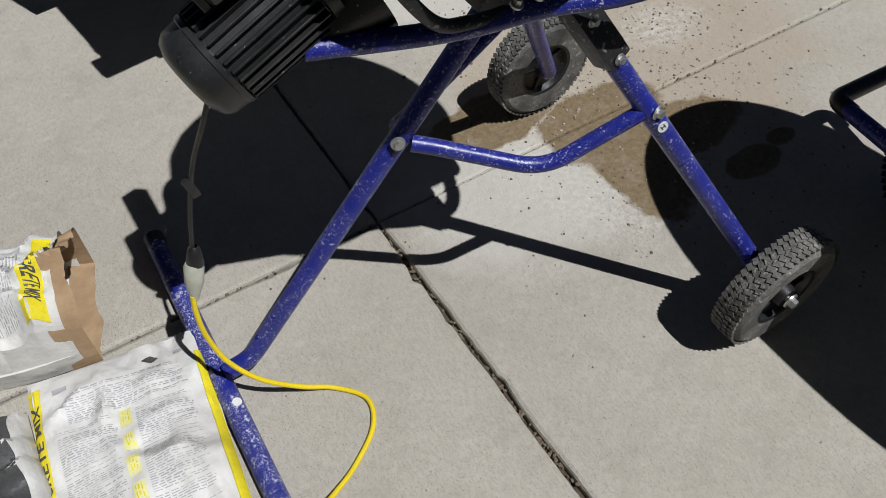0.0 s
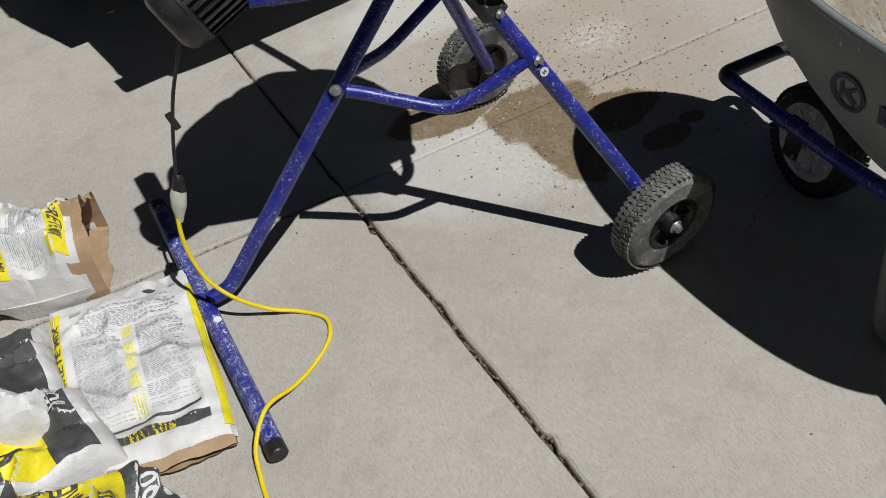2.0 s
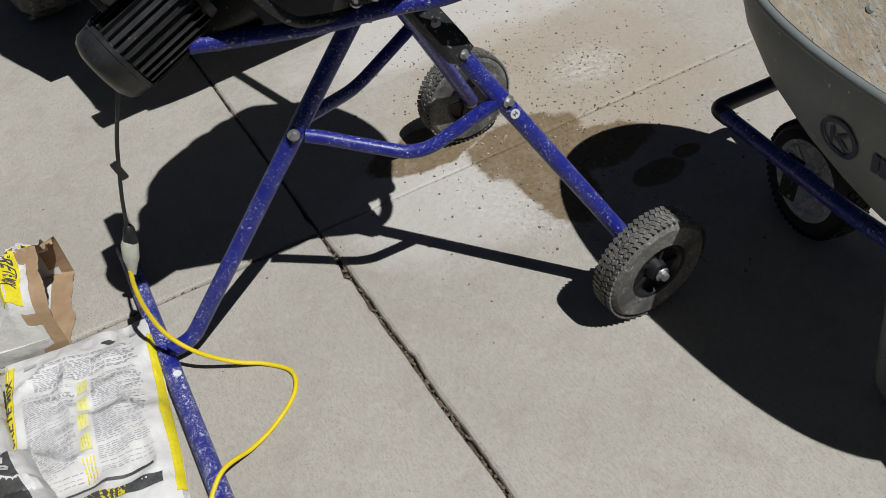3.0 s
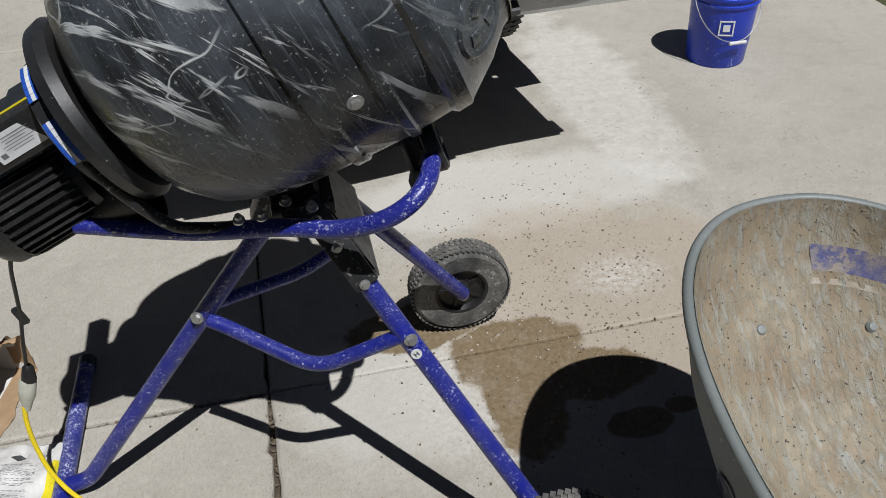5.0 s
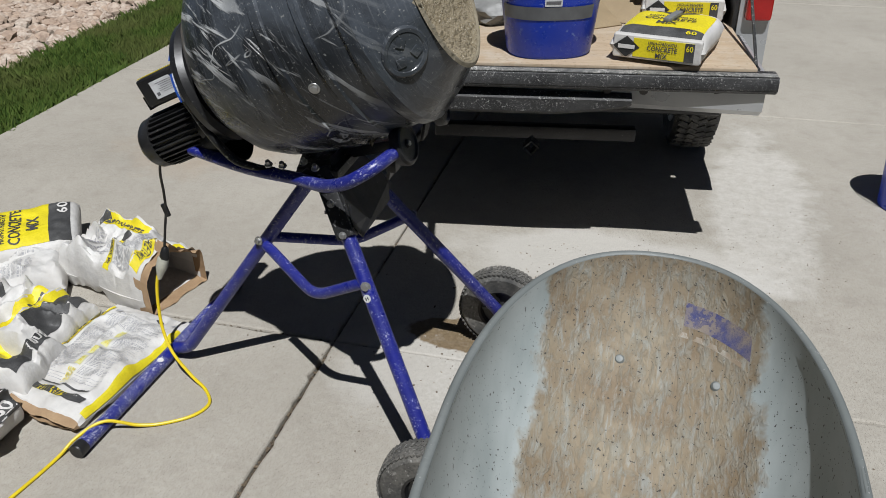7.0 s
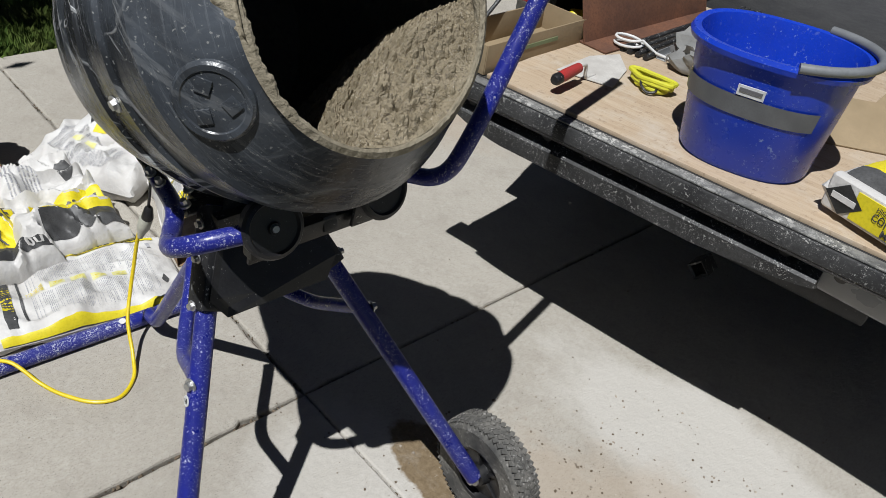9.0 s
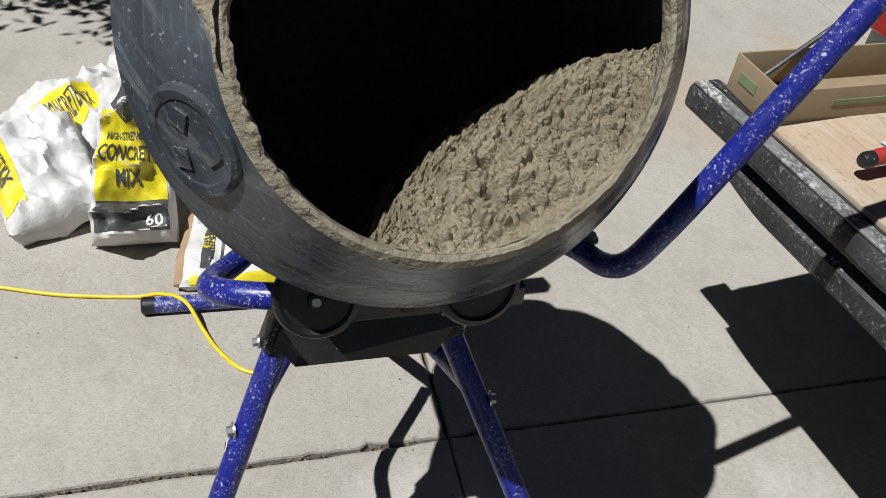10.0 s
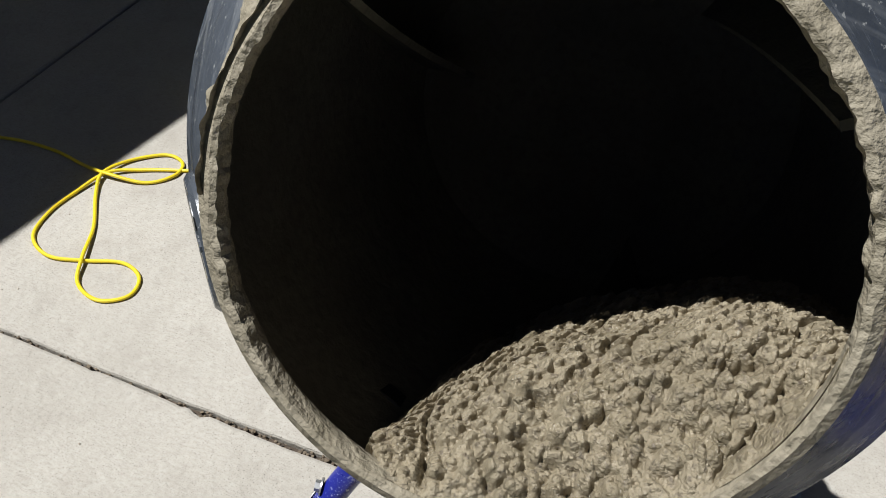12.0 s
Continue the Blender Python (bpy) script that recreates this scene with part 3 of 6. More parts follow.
part("cross_tube", tube(bmesh.new(), [(0.150, YC - 0.135, 0.852), (0.150, YC + 0.135, 0.852)], 0.016, 16), IRON, MI)
# tilting handle
hp = rounded([(0.160, -0.110, 0.850), (0.225, 0.060, 0.842), (0.345, 0.092, 0.868), (0.368, 0.135, 0.985), (0.335, 0.355, 1.350), (0.308, 0.535, 1.650)], 0.075, 8)
handle = part("tilt_handle", tube(bmesh.new(), hp, 0.0190, 20), BLUE, MI, "bent blue steel tilting handle")
part("bolt", hexbolt(bmesh.new(), (0.255, 0.082, 0.868), (0, 0, 1), 0.009, 0.01), ZINC, handle, "zinc hex bolt")
# rollers that carry the drum
for c, d in (((0.425, -0.375, 0.965), (0.93, -0.08, 0.32)), ((0.462, -0.180, 1.000), (0.93, 0.08, 0.32))):
    r = part("roller", lathe(bmesh.new(), [(-0.018, 0), (-0.018, 0.046), (-0.014, 0.054), (0.006, 0.056), (0.012, 0.052), (0.014, 0.046), (0.009, 0.042), (0.009, 0.012), (0.014, 0.010), (0.014, 0)], 36, d, c), BLACK, MI, "black rubber roller")
    q0 = Vector(c) + Vector(d).normalized() * 0.014
    part("pin", lathe(bmesh.new(), [(0, 0), (0, 0.007), (0.003, 0.006), (0.003, 0)], 14, d, q0), ZINC, r, "bright pin end")
    bk = part("roller_bracket", box(bmesh.new(), (0.05, 0.008, 0.10), frame_at(Vector(c) - Vector(d).normalized() * 0.035 + Vector((0, 0, -0.035)), (0.2, 0, 1)), 0.002), IRON, MI)
part("roller_beam", box(bmesh.new(), (0.028, 0.32, 0.035), Matrix.Translation((0.395, -0.245, 0.912)), 0.004), BLACK, MI)
part("roller_arm", box(bmesh.new(), (0.03, 0.03, 0.27), frame_at((0.28, -0.245, 0.885), (0.95, 0, 0.25)), 0.004), BLACK, MI)

# plate that joins the front legs, folded at its edges
def quad_plate(pts, th):
    bm = bmesh.new()
    v = [Vector(p) for p in pts]
    n = (v[1] - v[0]).cross(v[2] - v[0]).normalized() * th
    a, b = [bm.verts.new(p) for p in v], [bm.verts.new(p + n) for p in v]
    bm.faces.new(a)
    bm.faces.new(b[::-1])
    for i in range(len(v)):
        j = (i + 1) % len(v)
        bm.faces.new((a[i], b[i], b[j], a[j]))
    return bm


fa, fb = HUB_A.lerp(TOP_A, 0.77), HUB_B.lerp(TOP_B, 0.77)
ga, gb = HUB_A.lerp(TOP_A, 1.02), HUB_B.lerp(TOP_B, 1.02)
o = Vector((0.025, 0, 0.010))
part("leg_plate", quad_plate([fa + o + Vector((0, 0.03, -0.02)), fb + o + Vector((0, -0.03, -0.02)), fb + o + Vector((-0.012, 0.0, 0.025)), gb + o, ga + o, fa + o + Vector((-0.012, 0.0, 0.025))], 0.004), BLACK, MI, "black steel plate between the legs")
for h, t, s in ((HUB_A, TOP_A, -1), (HUB_B, TOP_B, 1)):
    d = (t - h).normalized()
    m = frame_at(h.lerp(t, 0.885), d, (1, 0, 0))
    part("leg_sleeve", box(bmesh.new(), (0.052, 0.052, 0.20), m, 0.006), IRON, MI, "black steel sleeve splashed with white cement")
    for k, z in enumerate((-0.085, 0.005, 0.07)):
        part("bolt", hexbolt(bmesh.new(), (m @ Vector((0, 0, z))) + Vector((0.0, s * 0.030, 0.006)), (0.15, s, 0.1), 0.007, 0.008), ZINC, MI, "zinc hex bolt")
part("saddle", box(bmesh.new(), (0.12, 0.22, 0.03), Matrix.Translation((0.175, YC, 0.852)), 0.006), IRON, MI)
part("rear_bracket", box(bmesh.new(), (0.055, 0.07, 0.09), frame_at((0.120, -0.28, 0.825), (0.45, 0, 1)), 0.006), IRON, MI)
for x, y in ((0.06, YC - 0.155), (0.10, YC - 0.155), (0.19, YC - 0.150), (0.145, YC - 0.12)):
    part("bolt", hexbolt(bmesh.new(), (x, y, 0.890), (0, -0.4, 1), 0.007, 0.012), ZINC, MI, "zinc hex bolt")

# stickers on the tubes
def sticker(at, d, r, parent, letter=False):
    bm = lathe(bmesh.new(), [(0, 0), (0.0012, 0), (0.0012, r), (0, r * 1.02)], 24, d, at)
    st = part("sticker", bm, WHITE, parent, "round white sticker")
    if letter:
        m = frame_at(Vector(at) + Vector(d).normalized() * 0.0016, d)
        bm = bmesh.new()
        for x, sx, sy in ((-0.0035, 0.002, 0.010), (0.0035, 0.002, 0.010), (0, 0.007, 0.002)):
            box(bm, (sx, sy, 0.0008), m @ Matrix.Rotation(0.6, 4, "Z") @ Matrix.Translation((x, 0, 0)))
        part("letter", bm, BLACK, st, "black letter H", False)


sticker(HUB_A.lerp(TOP_A, 0.578) + Vector((-0.004, -0.0195, 0.006)), (-0.15, -1, 0.25), 0.011, MI, True)
sticker((-0.512, -0.305, 0.0475), (0.25, -0.05, 1), 0.010, bar)

# motor, switch box and gear case
GREYBLACK = material("motor_housing", (0.014, 0.014, 0.015), 0.36, 0, (0.03, 0.03, 0.03), 8, 0.2, 0.0003, 400, (0.4, 0.4, 0.38), 90, 0.7)
STICK_BLUE = material("blue_label", (0.02, 0.09, 0.42), 0.45, 0, (0.02, 0.07, 0.36), 40)
LABEL = material("white_label", (0.72, 0.73, 0.74), 0.45)
GREY_INK = material("grey_ink", (0.16, 0.16, 0.17), 0.6)
YELLOW = material("yellow_paint", (0.75, 0.62, 0.02), 0.45)
MD = frame_at((-0.300, -0.255, 0.880), AX, (0, 1, 0))
motor = new("motor")
motor.parent = MI
motor.matrix_world = MD
tagged(motor, "black electric motor with cooling fins and a switch box")
prof = [(-0.108, 0), (-0.106, 0.050), (-0.098, 0.066), (-0.086, 0.074), (-0.060, 0.0755), (-0.058, 0.078), (-0.050, 0.078), (-0.048, 0.068), (0.110, 0.068), (0.112, 0.076), (0.130, 0.076), (0.134, 0.06), (0.134, 0)]
part("motor_body", lathe(bmesh.new(), prof, 48), GREYBLACK, motor)
for k in range(30):
    a = 2 * math.pi * k / 30
    bm = box(bmesh.new(), (0.016, 0.0042, 0.155), Matrix.Rotation(a, 4, "Z") @ Matrix.Translation((0.072, 0, 0.031)), 0.001, 1)
    part("fin", bm, GREYBLACK, motor)
mx = MD.inverted()
up_l = (mx.to_3x3() @ (-DOWN)).normalized()
ys_l = (mx.to_3x3() @ Vector((0, -1, 0))).normalized()
mb = Matrix((ys_l, up_l.cross(ys_l) * 1.0, up_l)).transposed().to_4x4()
sw = part("switch_box", box(bmesh.new(), (0.105, 0.17, 0.085), Matrix.Translation(up_l * 0.140 + Vector((0, 0, 0.080))) @ mb, 0.012, 3), GREYBLACK, motor)
zl = Vector((0, 0, 1))


def on_box(name, off, size, mat, parent, label, nrm, rgt):
    u = nrm.cross(rgt)
    m = Matrix((rgt, u, nrm)).transposed().to_4x4()
    m.translation = off
    return part(name, box(bmesh.new(), size, m, 0.0004, 1), mat, parent, label, False)


lab = on_box("rating_label", up_l * 0.140 + ys_l * 0.0535 + zl * 0.086, (0.092, 0.05, 0.001), LABEL, sw, "white rating label with small print", ys_l, zl)
for k in range(6):
    on_box("print_line", up_l * (0.156 - 0.0055 * k) + ys_l * 0.0545 + zl * (0.090 + 0.004 * (k % 2)), (0.066 - 0.012 * (k % 3), 0.0011, 0.0006), GREY_INK, lab, "", ys_l, zl)
on_box("print_block", up_l * 0.127 + ys_l * 0.0545 + zl * 0.053, (0.011, 0.009, 0.0006), GREY_INK, lab, "", ys_l, zl)
on_box("yellow_stripe", up_l * 0.184 + ys_l * 0.03 + zl * 0.070, (0.15, 0.006, 0.002), YELLOW, sw, "thin yellow stripe", up_l, zl)
on_box("plug_cover", up_l * 0.125 + zl * 0.05 - ys_l * 0.125, (0.05, 0.045, 0.14), GREYBLACK, sw, "black cover on the far end of the switch box", ys_l, zl)
on_box("side_button", up_l * 0.115 + zl * -0.012 + ys_l * 0.02, (0.03, 0.04, 0.012), BLACK, sw, "", -zl, ys_l)
gear = part("gear_case", lathe(bmesh.new(), [(-0.055, 0), (-0.055, 0.115), (-0.047, 0.128), (-0.012, 0.134), (-0.006, 0.172), (0.014, 0.176), (0.030, 0.165), (0.030, 0)], 56, AX, MOUTH + AX * -0.690 + DOWN * 0.005), GREYBLACK, MI, "black plastic gear case")
part("gear_boss", lathe(bmesh.new(), [(-0.10, 0), (-0.10, 0.05), (0, 0.08)], 30, AX, MOUTH + AX * -0.730 + DOWN * 0.16), GREYBLACK, gear)
for deg in (164, 114):
    for k in range(6):
        aa = radians(deg - 14 + 5.6 * k)
        d = DRUM_X * math.cos(aa) + DRUM_Y * math.sin(aa)
        m = frame_at(MOUTH + AX * -0.719 + DOWN * 0.005 + d * 0.1345, d, tuple(AX))
        part("warning_label", box(bmesh.new(), (0.0125, 0.032, 0.001), m, 0), STICK_BLUE, gear, "blue warning label", False)
        part("print_line", box(bmesh.new(), (0.0126, 0.007, 0.0006), m @ Matrix.Translation((0, -0.005, 0.0007)), 0), LABEL, gear, "", False)

# motor lead with its plug, and the extension cord
lead = [(-0.375, -0.262, 0.805), (-0.398, -0.250, 0.74), (-0.420, -0.222, 0.66), (-0.438, -0.206, 0.585), (-0.455, -0.205, 0.52), (-0.466, -0.207, 0.47), (-0.475, -0.210, 0.425)]
part("power_lead", tube(bmesh.new(), smooth_path(lead, 6), 0.0042, 10), BLACK, MI, "black power lead hanging from the motor")
part("lead_tag", box(bmesh.new(), (0.012, 0.016, 0.045), frame_at((-0.437, -0.207, 0.587), (-0.25, 0, 1)), 0.003), BLACK, MI)
part("plug", lathe(bmesh.new(), [(-0.02, 0.006), (-0.012, 0.012), (0.022, 0.017), (0.028, 0.015), (0.028, 0)], 16, (-0.25, -0.1, -1), (-0.472, -0.210, 0.430)), BLACK, MI, "black plug")


# ---- cords ----
CORD = material("yellow_cord", (0.78, 0.60, 0.012), 0.42, 0, (0.7, 0.52, 0.01), 20)
CLEARP = material("frosted_connector", (0.5, 0.5, 0.42), 0.35, 0, None, 30)
cord = thing("extension_cord", "bright yellow extension cord looping over the concrete", "extension cord")
cp = [(-0.505, -0.230, 0.345), (-0.512, -0.238, 0.30), (-0.512, -0.252, 0.235), (-0.495, -0.278, 0.16), (-0.450, -0.312, 0.095), (-0.380, -0.335, 0.03), (-0.315, -0.365, 0.007), (-0.268, -0.425, 0.006), (-0.290, -0.490, 0.006), (-0.364, -0.546, 0.006),
      (-0.430, -0.580, 0.015), (-0.511, -0.625, 0.052), (-0.570, -0.690, 0.03), (-0.592, -0.760, 0.007), (-0.610, -0.876, 0.006), (-0.635, -0.990, 0.006), (-0.690, -1.16, 0.006), (-0.735, -1.35, 0.006), (-0.735, -1.52, 0.006),
      (-0.720, -1.575, 0.006), (-0.672, -1.680, 0.007), (-0.610, -1.765, 0.014), (-0.500, -1.800, 0.007), (-0.400, -1.812, 0.006), (-0.300, -1.785, 0.006), (-0.256, -1.696, 0.006), (-0.283, -1.592, 0.006), (-0.318, -1.494, 0.006), (-0.291, -1.420, 0.006), (-0.224, -1.405, 0.006), (-0.178, -1.470, 0.006),
      (-0.205, -1.555, 0.007), (-0.283, -1.600, 0.016), (-0.400, -1.655, 0.007), (-0.520, -1.740, 0.008), (-0.600, -1.775, 0.016), (-0.690, -1.745, 0.008), (-0.765, -1.660, 0.006), (-0.752, -1.590, 0.006), (-0.690, -1.578, 0.008), (-0.625, -1.640, 0.006), (-0.600, -1.760, 0.020), (-0.615, -1.86, 0.006),
      (-0.635, -2.0, 0.006), (-0.615, -2.18, 0.006), (-0.50, -2.5, 0.006), (-0.45, -3.0, 0.006), (-0.45, -3.36, 0.006)]
part("cable", tube(bmesh.new(), smooth_path(cp, 9), 0.0055, 10), CORD, cord)
part("socket", lathe(bmesh.new(), [(0.0, 0), (0.0, 0.015), (0.01, 0.019), (0.045, 0.018), (0.065, 0.012), (0.085, 0.008), (0.085, 0)], 18, (-0.30, -0.2, -1), (-0.479, -0.212, 0.412)), CLEARP, cord, "frosted end socket of the cord")

# ---- bags ----
PAPER = material("white_paper_bag", (0.66, 0.65, 0.63), 0.62, 0, (0.54, 0.52, 0.49), 7, 0.15, 0.004, 34)
KRAFT = material("kraft_paper", (0.38, 0.26, 0.15), 0.8, 0, (0.28, 0.18, 0.1), 14, 0.2, 0.003, 40)
INK_Y = material("yellow_print", (0.78, 0.66, 0.015), 0.5, 0, (0.7, 0.58, 0.02), 9)
INK_K = material("black_print", (0.045, 0.045, 0.045), 0.55, 0, (0.1, 0.1, 0.1), 14)
INK_G = material("grey_print", (0.33, 0.33, 0.35), 0.6, 0, (0.48, 0.48, 0.5), 25)
PALE_Y = material("pale_yellow_print", (0.70, 0.69, 0.42), 0.6, 0, (0.72, 0.68, 0.2), 40)


def text_mesh(words, size):
    cu = bpy.data.curves.new("words", "FONT")
    cu.body, cu.size, cu.align_x, cu.align_y = words, size, "CENTER", "CENTER"
    cu.offset = size * 0.018
    cu.resolution_u = 2
    ob = new("words", cu)
    me = ob.evaluated_get(bpy.context.evaluated_depsgraph_get()).to_mesh()
    out = ([v.co.copy() for v in me.vertices], [tuple(p.vertices) for p in me.polygons])
    bpy.data.objects.remove(ob)
    return out


TEXTS = {}


def bag(label, m, L, W, H, seed, prints, crumple=1.0, open_end=0, category="cement bag", group="", soft=0.0, taper=0.0):
    """A paper bag: a pillow of L x W x H in its own frame, crumpled, with what is printed on its faces.
    open_end: above 0 tears the +x end open and shows its kraft lining."""
    e = thing("cement_bag", label, category, group=group)
    e.matrix_world = m
    off = Vector((seed * 3.7, seed * 1.9, seed * 0.7))

    def surf(u, v, side=1, lift=0.0):
        """u, v from -1 to 1 over the face."""
        x, y = u * L / 2, v * W / 2 * (1 - taper * (u + 1) / 2)
        ku = max(0.0, 1 - abs(u) ** (7 - 3 * soft)) ** 0.5
        if u > 0:
            ku += (1 - ku + 3.4 * max(0, u - 0.3) * max(0, open_end - 0.5)) * open_end
        k = ku * (max(0.0, 1 - abs(v) ** (6 - 3 * soft)) ** 0.5)
        p = Vector((x, y, 0)) + off
        n = noise.fractal(p * 5, 0.9, 2.0, 2) * 0.016 + (0.5 - abs(noise.noise(p * 9 + Vector((0, 0, 5 * side))))) * 0.014 + (0.5 - abs(noise.noise(p * 23 + Vector((0, 4, 5 * side))))) * 0.006
        n += max(0.0, crumple - 1.2) * (0.35 - abs(noise.noise(p * 4.2 + Vector((2, 7, side * 0.5))))) * 0.026
        fold = abs(noise.noise(p * 7.5 + Vector((3, 9, side)) + 0.6 * noise.noise_vector(p * 3)))
        n += min(crumple, 3.0) * 0.45 * (0.012 * max(0.0, 0.22 - fold) / 0.22 + 0.005 * (0.4 - abs(noise.noise(p * 17 + Vector((1, 5, side))))))
        z = H * 0.5 + side * (H * 0.5 * k + (n * crumple - 0.004) * min(1, k * 1.6)) + lift * side
        pinch = 1 - 0.05 * crumple * noise.noise(Vector((x * 4, side, seed)))
        return Vector((x * (1 + 0.03 * noise.noise(p * 6)), y * pinch, max(z, 0.002 if side < 0 else 0.004 + lift)))

    NX, NY = 56, 40
    PT = [[surf(-1 + 2 * i / NX, -1 + 2 * j / NY) for j in range(NY + 1)] for i in range(NX + 1)]
    bm = bmesh.new()
    top = [[bm.verts.new(PT[i][j]) for j in range(NY + 1)] for i in range(NX + 1)]
    bot = [[bm.verts.new(surf(-1 + 2 * i / NX, -1 + 2 * j / NY, -1)) for j in range(NY + 1)] for i in range(NX + 1)]
    for i in range(NX):
        for j in range(NY):
            bm.faces.new((top[i][j], top[i + 1][j], top[i + 1][j + 1], top[i][j + 1]))
            bm.faces.new((bot[i][j], bot[i][j + 1], bot[i + 1][j + 1], bot[i + 1][j]))
    for i in range(NX):
        for g, h in ((0, 1), (NY, -1)):
            bm.faces.new((top[i][g], bot[i][g], bot[i + 1][g], top[i + 1][g]))
    for j in range(NY):
        for g in ((0,) if open_end else (0, NX)):
            bm.faces.new((top[g][j], top[g][j + 1], bot[g][j + 1], bot[g][j]))
    bmesh.ops.remove_doubles(bm, verts=bm.verts, dist=0.0008)
    part("paper", bm, PAPER, e)
    if open_end:
        bm = bmesh.new()
        N = 44
        for lift, reach in ((-0.005, 1.0),):
            rings = []
            for r in range(5):
                ring = []
                for side in (1, -1):
                    for j in range(N):
                        v = (-0.97 + 1.94 * j / (N - 1)) * side
                        q = surf(0.88 + 0.03 * r, v, side, lift)
                        tear = 0.036 + 0.018 * noise.noise(Vector((v * 1.9, seed, side))) + 0.005 * noise.noise(Vector((v * 9, seed, side + 3)))
                        q.x += max(0.0, tear) * reach * (r / 4) ** 2 * (0.3 + 0.55 * open_end)
                        q.y *= 1 + 0.05 * r / 4 * noise.noise(Vector((v * 2, seed, r)))
                        q.z += (r / 4) ** 3 * side * 0.014 * open_end * noise.noise(Vector((v * 6, seed + 2, r * 0.8)))
                        ring.append(bm.verts.new((q.x, q.y, max(q.z, 0.003))))
                rings.append(ring)
            for p, q in zip(rings, rings[1:]):
                for i in range(2 * N):
                    bm.faces.new((p[i], p[(i + 1) % (2 * N)], q[(i + 1) % (2 * N)], q[i]))
        part("torn_lining", bm, KRAFT, e, "torn brown kraft lining")
    def on_paper(u, v, lift):
        """A point that follows the crumpled paper, raised along its slope."""
        a, b = (min(max(u, -1), 1) + 1) / 2 * NX, (min(max(v, -1), 1) + 1) / 2 * NY
        i, j = min(int(a), NX - 1), min(int(b), NY - 1)
        a, b = a - i, b - j
        p, q, r, t = PT[i][j], PT[i + 1][j], PT[i][j + 1], PT[i + 1][j + 1]
        at = p * (1 - a) * (1 - b) + q * a * (1 - b) + r * (1 - a) * b + t * a * b
        n = (t - p).cross(r - q)
        n = n.normalized() if n.length > 1e-9 else Vector((0, 0, 1))
        return at + (n if n.z >= 0 else -n) * lift

    k = 0
    for item in prints:
        kind, u0, u1, v0, v1, mat = item[:6]
        bm = bmesh.new()
        k += 1
        lift = 0.0012 + 0.0002 * min(k, 12)
        if kind == "panel":
            nx, ny = max(2, int(56 * abs(u1 - u0) / 2)), max(2, int(40 * abs(v1 - v0) / 2))
            g = [[bm.verts.new(on_paper(u0 + (u1 - u0) * i / nx, v0 + (v1 - v0) * j / ny, lift)) for j in range(ny + 1)] for i in range(nx + 1)]
            for i in range(nx):
                for j in range(ny):
                    bm.faces.new((g[i][j], g[i + 1][j], g[i + 1][j + 1], g[i][j + 1]))
        elif kind == "diamond":
            cu, cv, ru, rv = (u0 + u1) / 2, (v0 + v1) / 2, (u1 - u0) / 2, (v1 - v0) / 2
            RIM = [((1 - g) * a + g * c, (1 - g) * b + g * d) for (a, b), (c, d) in (((1, 0), (0, 1)), ((0, 1), (-1, 0)), ((-1, 0), (0, -1)), ((0, -1), (1, 0))) for g in (k2 / 8 for k2 in range(8))]
            rings = [[bm.verts.new(on_paper(cu + ru * t * c, cv + rv * t * s, lift)) for c, s in RIM] for t in (0.001, 0.1, 0.2, 0.3, 0.4, 0.5, 0.6, 0.7, 0.8, 0.9, 1.0)]
            for a, b in zip(rings, rings[1:]):
                for i in range(32):
                    bm.faces.new((a[i], a[(i + 1) % 32], b[(i + 1) % 32], b[i]))
        elif kind == "lines":
            n = item[6]
            for r in range(n):
                rr = random.Random(seed * 50 + r)
                if rr.random() < 0.13:
                    continue
                v = v0 + (v1 - v0) * (r + 0.5) / n
                ue = u1 - (u1 - u0) * rr.choice((0.0, 0.02, 0.03, 0.05, 0.3, 0.55))
                w = abs(v1 - v0) / n * 0.2
                u = u0
                while u < ue:
                    e1 = min(ue, u + rr.uniform(0.018, 0.05))
                    c = [(u, v - w), (e1, v - w), (e1, v + w), (u, v + w)]
                    bm.faces.new([bm.verts.new(on_paper(a, b, lift + 0.0006)) for a, b in c])
                    u = e1 + 0.014
        elif kind == "rows":
            n = item[6]
            for r in range(n):
                rr = random.Random(seed * 70 + r)
                if rr.random() < 0.12:
                    continue
                u = u0 + (u1 - u0) * (r + 0.5) / n
                w = abs(u1 - u0) / n * rr.choice((0.15, 0.18, 0.18, 0.26))
                ve = v1 - (v1 - v0) * rr.choice((0.0, 0.02, 0.04, 0.1, 0.45))
                v = v0
                while v < ve:
                    e1 = min(ve, v + rr.uniform(0.03, 0.1))
                    c = [(u - w, v), (u + w, v), (u + w, e1), (u - w, e1)]
                    bm.faces.new([bm.verts.new(on_paper(a, b, lift + 0.0006)) for a, b in c])
                    v = e1 + 0.022
        elif kind == "text":
            words, turn = item[6], item[7]
            if words not in TEXTS:
                TEXTS[words] = text_mesh(words, 1.0)
            vs, fs = TEXTS[words]
            xs_, ys_ = [v.x for v in vs], [v.y for v in vs]
            sx, sy = max(xs_) - min(xs_), max(ys_) - min(ys_)
            cx, cy = (max(xs_) + min(xs_)) / 2, (max(ys_) + min(ys_)) / 2
            c, s = math.cos(radians(turn)), math.sin(radians(turn))
            lu, lv = ((u1 - u0), (v1 - v0)) if turn % 180 == 0 else ((v1 - v0), (u1 - u0))
            made = []
            for v in vs:
                a, b = (v.x - cx) / sx * lu, (v.y - cy) / sy * lv
                made.append(bm.verts.new(((u0 + u1) / 2 + c * a - s * b, (v0 + v1) / 2 + s * a + c * b, 0)))
